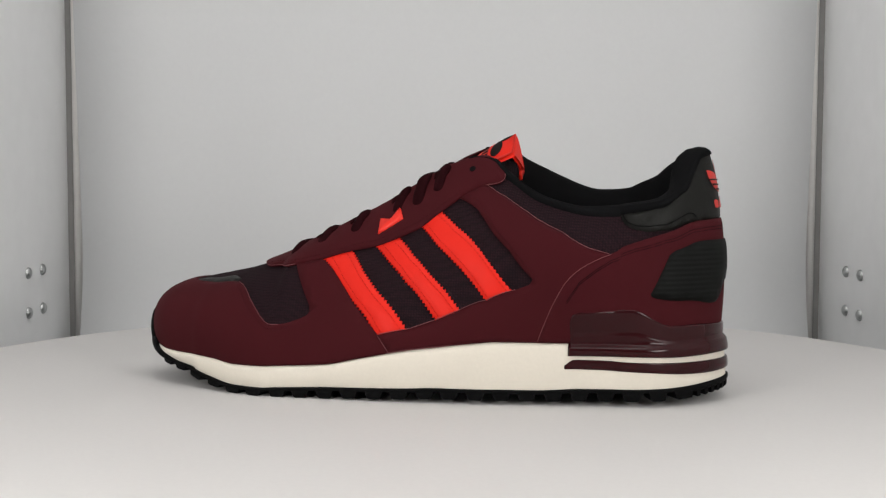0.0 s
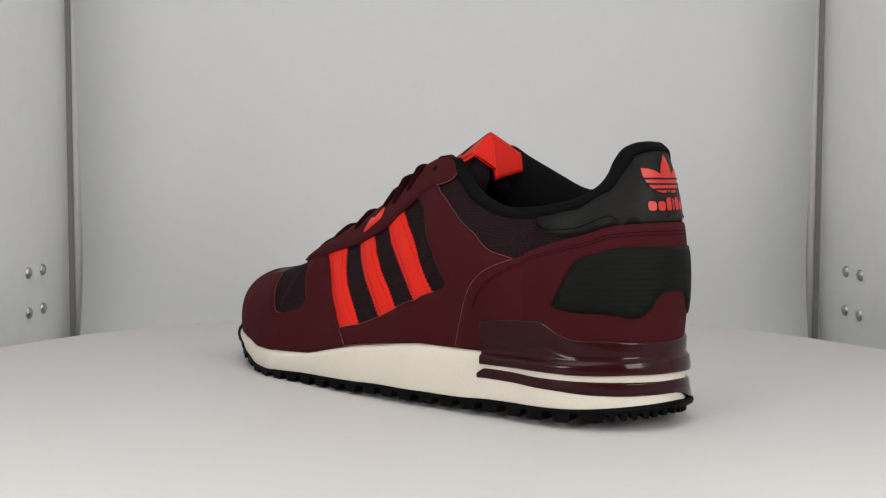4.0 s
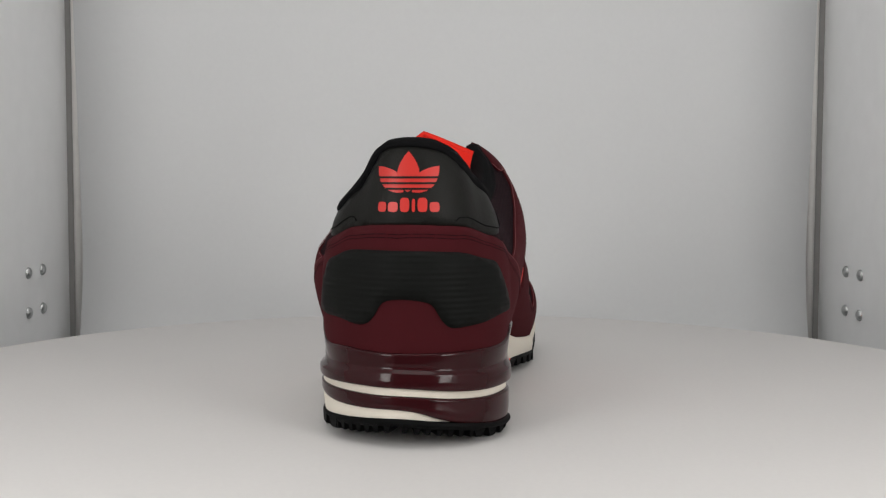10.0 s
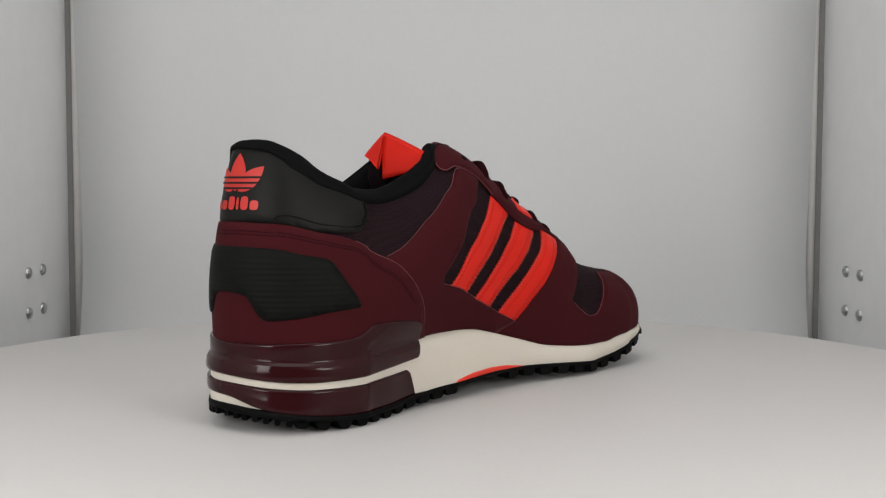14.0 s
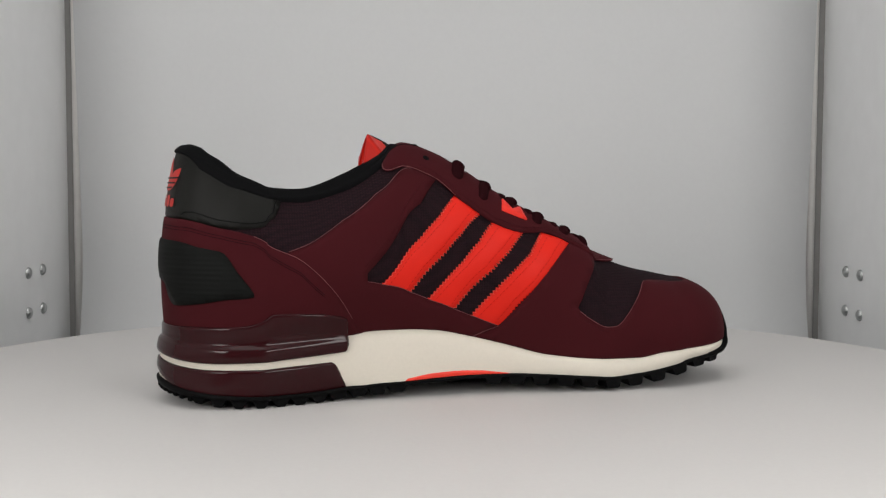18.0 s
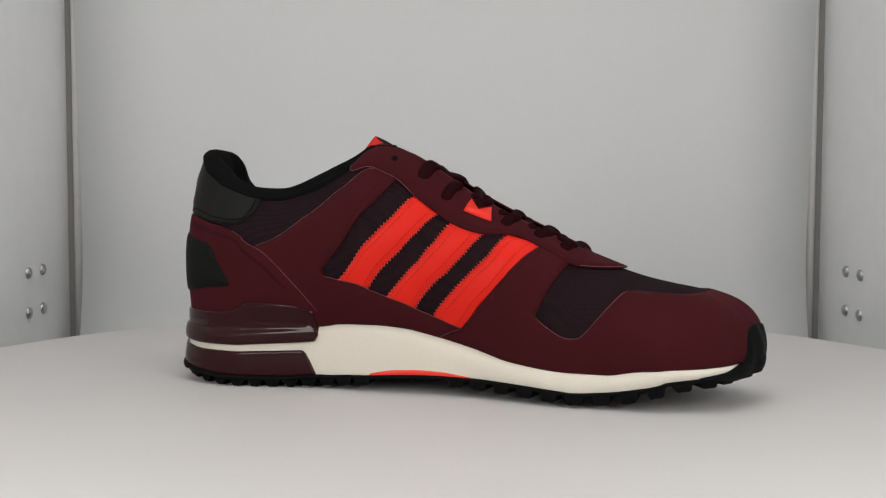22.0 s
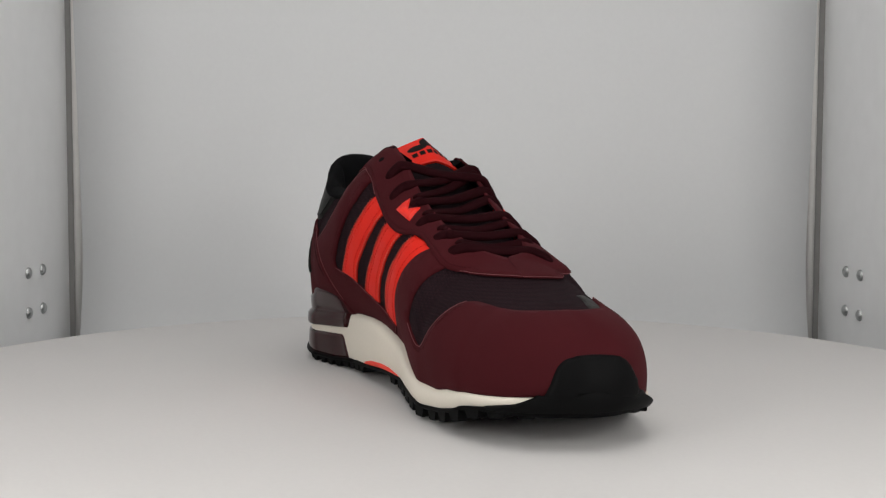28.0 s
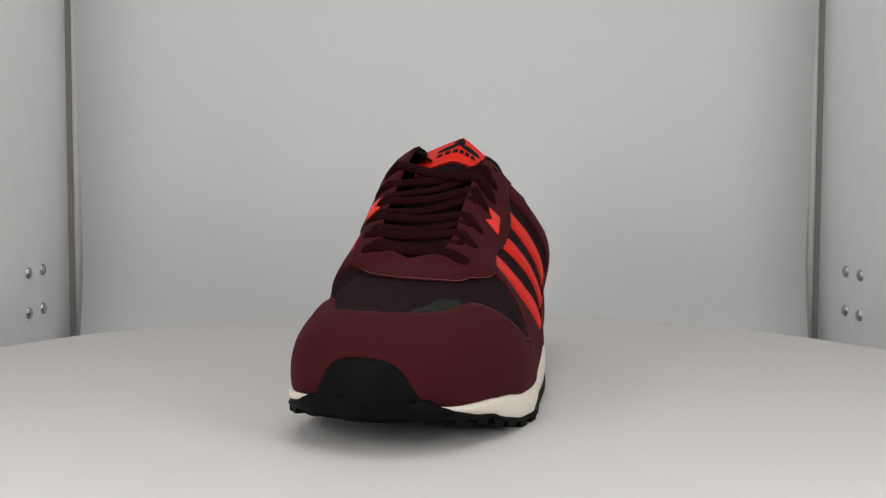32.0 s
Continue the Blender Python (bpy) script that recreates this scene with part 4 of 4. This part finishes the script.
# -- laces and eyelets --
EYELETS_IN = [(8.65, 0.875), (9.35, 0.825), (10.05, 0.93), (10.75, 0.89), (11.4, 0.92), (11.95, 0.915)]
EYELETS_OUT = [(9.05, 0.80), (8.4, 0.82), (9.6, 0.83), (10.65, 0.84), (11.42, 0.88), (12.2, 0.878)]


INSTEP = np.array([0.48, 0.0, 0.88])


def flowing(pts, n=5):
    """Smooth line through the points."""
    p = np.array(pts, float)
    p = np.vstack([2 * p[0] - p[1], p, 2 * p[-1] - p[-2]])
    out = []
    for a, b, c, d in zip(p, p[1:], p[2:], p[3:]):
        for k in range(n):
            q = k / n
            out.append(0.5 * (2 * b + (c - a) * q + (2 * a - 5 * b + 4 * c - d) * q * q + (3 * b - a - 3 * c + d) * q**3))
    out.append(p[-2])
    return np.array(out)


def lace_end(side, u, v, high, sway):
    """Points and upward directions from the hole to the edge of the eyestay."""
    vs = [v - 0.05, v - 0.015, v + (1 - v) * 0.4, v + (1 - v) * 0.85]
    us = [u, u + 0.02 * sway, u + 0.08 * sway, u + 0.15 * sway]
    lift = [-0.6, 1.2, 1.9 + high, 1.5 + high]
    return [(place("side", a, b, c, side), shell_normal(side, a, b)) for a, b, c in zip(us, vs, lift)]


def laces():
    lace = new("lace")
    lace.parent = shoe
    lace["label"] = "dark maroon woven lace, criss-crossed"
    rise = (-1.5, -2.2, -1.8, -1.6, -1.4, -1.0)
    for i in range(6):
        high = 0.7 if i == 0 else 0.0
        a = lace_end(-1, *EYELETS_IN[i], high, 1)
        b = lace_end(1, *EYELETS_OUT[i], high, -1)
        mid = (a[-1][0] + b[-1][0]) / 2 + INSTEP * rise[i]
        rows = a + [(mid, INSTEP)] + b[::-1]
        tube(flowing([q[0] for q in rows]), 3.3 if i == 0 else 2.9, MAT_LACE, "lace_run", lace, flat=0.62, segs=12, up=flowing([q[1] for q in rows]), taper=True)
        if 0 < i < 5:
            a, b = lace_end(1, *EYELETS_OUT[i], -0.8, 1), lace_end(-1, *EYELETS_IN[i + 1], -0.8, -1)
            mid = (a[-1][0] + b[-1][0]) / 2 - INSTEP * 2.6
            rows = a[2:] + [(mid, INSTEP)] + b[:1:-1]
            tube(flowing([q[0] for q in rows]), 2.6, MAT_LACE, "lace_run", lace, flat=0.55, segs=12, up=flowing([q[1] for q in rows]))
    for side, u, v, eyestay in ((1, 7.3, 0.86, eyestay_out), (-1, 7.65, 0.875, eyestay_in)):
        c, n = place("side", u, v, 1.9, side), shell_normal(side, u, v)
        t = np.cross(n, [0, 0, 1.0])
        t /= np.linalg.norm(t)
        b = np.cross(n, t)
        ang = np.linspace(0, 2 * math.pi, 14, endpoint=False)
        pts = [c + (t * math.cos(w) + b * math.sin(w)) * 1.4 for w in ang]
        verts = [to_m(c)] + [to_m(q) for q in pts]
        k = 1 if side > 0 else -1
        ob = link_mesh("eyelet", verts, [(0, 1 + i, 1 + (i + 1) % 14) for i in range(14)], MAT_LINING, eyestay)
        tube(pts, 0.2, MAT_LINING, "eyelet_rim", ob, segs=5, closed=True)
    panel("lace_loop", "side", [(9.93, 0.668), (9.95, 0.785), (9.68, 0.735), (9.48, 0.79), (9.35, 0.69)], MAT_GLOSS_RED, 3.0, "glossy red lace loop", 1, thick=1.4)
    panel("lace_loop", "side", [(9.80, 0.785), (9.88, 0.91), (10.10, 0.855), (10.35, 0.935), (10.45, 0.82)], MAT_GLOSS_RED, 3.0, "glossy red lace loop", -1, thick=1.4)


laces()

# -- heel print: leaves over bars --


def heel_at(y, z, lift=1.9):
    """Place on the heel cap at a sideways and an upright distance."""
    vs = np.linspace(0.3, 1, 200)
    out = []
    for yy, zz in zip(np.ravel(y), np.ravel(z)):
        a = yy / 19.0
        s = 1 if a >= 0 else -1
        v = np.interp(zz, upper(s, abs(a), vs)[:, 2], vs)
        out.append(place("heel", np.array([a]), np.array([v]), lift)[0])
    return np.array(out)


def heel_print():
    y0 = -3.0
    leaves = [(0.0, 97.0, 0.0, 15.5, 3.9), (-1.5, 97.0, -44.0, 13.8, 3.5), (1.5, 97.0, 44.0, 13.8, 3.5)]
    for dy, z0, lean, length, half in leaves:
        s = np.linspace(0, 1, 12)
        wid = half * np.sin(np.pi * s**0.85) ** 0.85
        c, q = math.cos(radians(lean)), math.sin(radians(lean))
        left = [(-w, length * k) for w, k in zip(wid, s)]
        right = [(w, length * k) for w, k in zip(wid[::-1], s[::-1])]
        rows = []
        for (a0, b0), (a1, b1) in zip(left, right[::-1]):
            line = [(a0 + (a1 - a0) * k / 4, b0) for k in range(5)]
            rows.append(heel_at([y0 + dy + a * c + b * q for a, b in line], [z0 - a * q + b * c for a, b in line], 1.9))
        link_mesh("print_leaf", list(to_m(np.array(rows)).reshape(-1, 3)), grid_faces(12, 5), MAT_PRINT_RED, heel_cap)
    for z, half in ((102.6, 11.0), (100.4, 9.6), (98.3, 7.6)):
        ys = np.linspace(-half, half, 15)
        lo, hi = heel_at(y0 + ys, np.full(15, z - 0.45), 2.25), heel_at(y0 + ys, np.full(15, z + 0.3), 2.25)
        link_mesh("print_gap", list(to_m(np.stack([lo, hi], 1)).reshape(-1, 3)), grid_faces(15, 2), MAT_LEATHER, heel_cap)
    # a row of rounded marks under it, two of them tall and one narrow
    for k, (half, low, high) in enumerate(((1.7, 89.6, 93.4), (1.6, 89.6, 95.0), (0.55, 89.6, 94.6), (1.6, 89.6, 95.0), (1.7, 89.6, 93.4), (1.45, 89.6, 93.4))):
        yc = y0 - 8.9 + (0.0, 4.0, 6.9, 9.8, 13.8, 17.5)[k]
        ang = np.linspace(0, 2 * math.pi, 17)[:-1]
        ys = yc + half * np.sign(np.cos(ang)) * np.abs(np.cos(ang)) ** 0.6
        zs = (low + high) / 2 + (high - low) / 2 * np.sign(np.sin(ang)) * np.abs(np.sin(ang)) ** 0.6
        ring = heel_at(np.append(ys, yc), np.append(zs, (low + high) / 2))
        link_mesh("print_mark", list(to_m(ring)), [(16, i, (i + 1) % 16) for i in range(16)], MAT_PRINT_RED, heel_cap)


heel_print()

# ---- the booth ----
DISC_R = 0.2955


def booth():
    # turntable disc
    n = 128

    def lathe(name, prof, label):
        verts, faces = [], []
        for r, z in prof:
            verts += [(r * math.cos(2 * math.pi * i / n), r * math.sin(2 * math.pi * i / n), z) for i in range(n)]
        for k in range(len(prof) - 1):
            a, b = k * n, (k + 1) * n
            faces += [(a + i, b + i, b + (i + 1) % n, a + (i + 1) % n) for i in range(n)]
        faces.append(tuple(i for i in range(n)))
        faces.append(tuple((len(prof) - 1) * n + i for i in reversed(range(n))))
        return link_mesh(name, verts, faces, MAT_TABLE, disc, label, smooth=False)

    disc = new("turntable")
    tagged(disc, "round matte white turntable disc carrying the shoe", "turntable")
    lathe("top_plate", [(DISC_R - 0.001, 0.0), (DISC_R, -0.001), (DISC_R, -0.005), (DISC_R - 0.001, -0.006)], "")
    lathe("rim_ring", [(DISC_R - 0.003, -0.006), (DISC_R - 0.003, -0.016)], "")
    return disc


turntable = booth()


def wall(name, a, b, z0, z1, thick, mat):
    """Upright slab from a to b (plan), its thickness to the left of the way from a to b."""
    a, b = Vector(a), Vector(b)
    d = (b - a).normalized()
    nrm = Vector((-d.y, d.x)) * thick
    bm = bmesh.new()
    p = [a, b, b + nrm, a + nrm]
    lo = [bm.verts.new((q.x, q.y, z0)) for q in p]
    hi = [bm.verts.new((q.x, q.y, z1)) for q in p]
    bm.faces.new(lo[::-1])
    bm.faces.new(hi)
    for i in range(4):
        bm.faces.new((lo[i], lo[(i + 1) % 4], hi[(i + 1) % 4], hi[i]))
    return tagged(part(name, bm, mat), kind="structure")


EAST = 0.0024           # the east wall stands this much further out
WALL_X, WALL_END = 0.300, 0.327
wall_west = wall("wall_west", (-WALL_X, WALL_END), (-WALL_X, -0.80), -0.10, 1.0, -0.02, MAT_WALL)
wall_east = wall("wall_east", (WALL_X + EAST, -0.80), (WALL_X + EAST, WALL_END), -0.10, 1.0, -0.02, MAT_WALL)
# added, never in view: stands in for the booth's dark open front
wall("unseen_wall_south", (0.36, -0.80), (-0.36, -0.80), -0.10, 1.0, 0.02, MAT_FRONT)
wall("wall_north", (-0.36, 0.37), (0.36, 0.37), -0.10, 1.0, 0.02, MAT_BACK)
tagged(part("ceiling", box_bm(0.8, 1.3, 0.02, (0, -0.2, 1.01)), MAT_BACK), kind="structure")
tagged(part("floor", box_bm(0.8, 1.3, 0.02, (0, -0.2, -0.11)), MAT_BACK), kind="structure")


def posts():
    for s in (-1, 1):
        seal = box_bm(0.018, 0.008, 1.1, (s * 0.3000 + (EAST if s > 0 else 0), 0.3312, 0.45), 0.0004)
        tagged(part("post_seal", seal, MAT_GAP), "dark rubber seal beside a steel post", "seal", "corner seals")
        bm = bmesh.new()
        bmesh.ops.create_cone(bm, cap_ends=True, segments=32, radius1=0.0048, radius2=0.0048, depth=1.1, matrix=Matrix.Translation((s * 0.2903 + (EAST if s > 0 else 0), 0.3270, 0.45)))
        tagged(part("corner_post", bm, MAT_STEEL, smooth=True), "slim polished steel post at the backdrop's edge", "post", "corner posts")


posts()


def rivets():
    def dome():
        bm = bmesh.new()
        rings = [(0.0043, 0.0), (0.0043, 0.0006), (0.0037, 0.0017), (0.0021, 0.0026)]
        n = 16
        loops = [[bm.verts.new((z, r * math.cos(2 * math.pi * i / n), r * math.sin(2 * math.pi * i / n))) for i in range(n)] for r, z in rings]
        for a, b in zip(loops, loops[1:]):
            for i in range(n):
                bm.faces.new((a[i], a[(i + 1) % n], b[(i + 1) % n], b[i]))
        top = bm.verts.new((0.0028, 0, 0))
        for i in range(n):
            bm.faces.new((loops[-1][i], loops[-1][(i + 1) % n], top))
        me = bpy.data.meshes.new("rivet")
        bm.to_mesh(me)
        bm.free()
        me.materials.append(MAT_RIVET)
        for p in me.polygons:
            p.use_smooth = True
        return me
    me = dome()
    for s in (-1, 1):
        for y, z in RIVETS:
            ob = new("rivet", me)
            ob.matrix_world = Matrix.Translation((s * WALL_X + (EAST if s > 0 else 0), y, z)) @ pose(0, 0, 0, 0, 0, 0 if s < 0 else 180)
            tagged(ob, "small domed steel rivet in the grey wall", "rivet", "wall rivets")


RIVETS = [(0.240, 0.0355), (0.268, 0.0360), (0.240, 0.0065), (0.268, 0.0070)]
rivets()


def backdrop():
    prof = [(0.324, 1.0), (0.323, 0.6), (0.322, 0.25), (0.321, 0.08), (0.3195, 0.03), (0.312, -0.015), (0.295, -0.05), (0.2, -0.075)]
    ys = spline([(i, y, z) for i, (y, z) in enumerate(prof)], np.linspace(0, 7, 50))
    # the sheet's side edge draws in a little from the top down
    half = np.interp(ys[:, 1], [0.05, 0.11, 0.25], [0.2857, 0.2873, 0.2909])
    verts = [(k * h + EAST * (k + 1) / 2, y, z) for k in np.linspace(-1, 1, 9) for (y, z), h in zip(ys, half)]
    faces = grid_faces(9, 50)
    ob = link_mesh("backdrop", verts, faces, MAT_BACK)
    so = ob.modifiers.new("thickness", "SOLIDIFY")
    so.thickness = 0.003
    tagged(ob, kind="structure")


backdrop()


def motions():
    rows = [(t, pose(AXIS_X, 0, 0, 0, 0, TURN_START + TURN_RATE * t)) for t in range(33)]
    walk(shoe, rows)
    walk(turntable, rows)


motions()
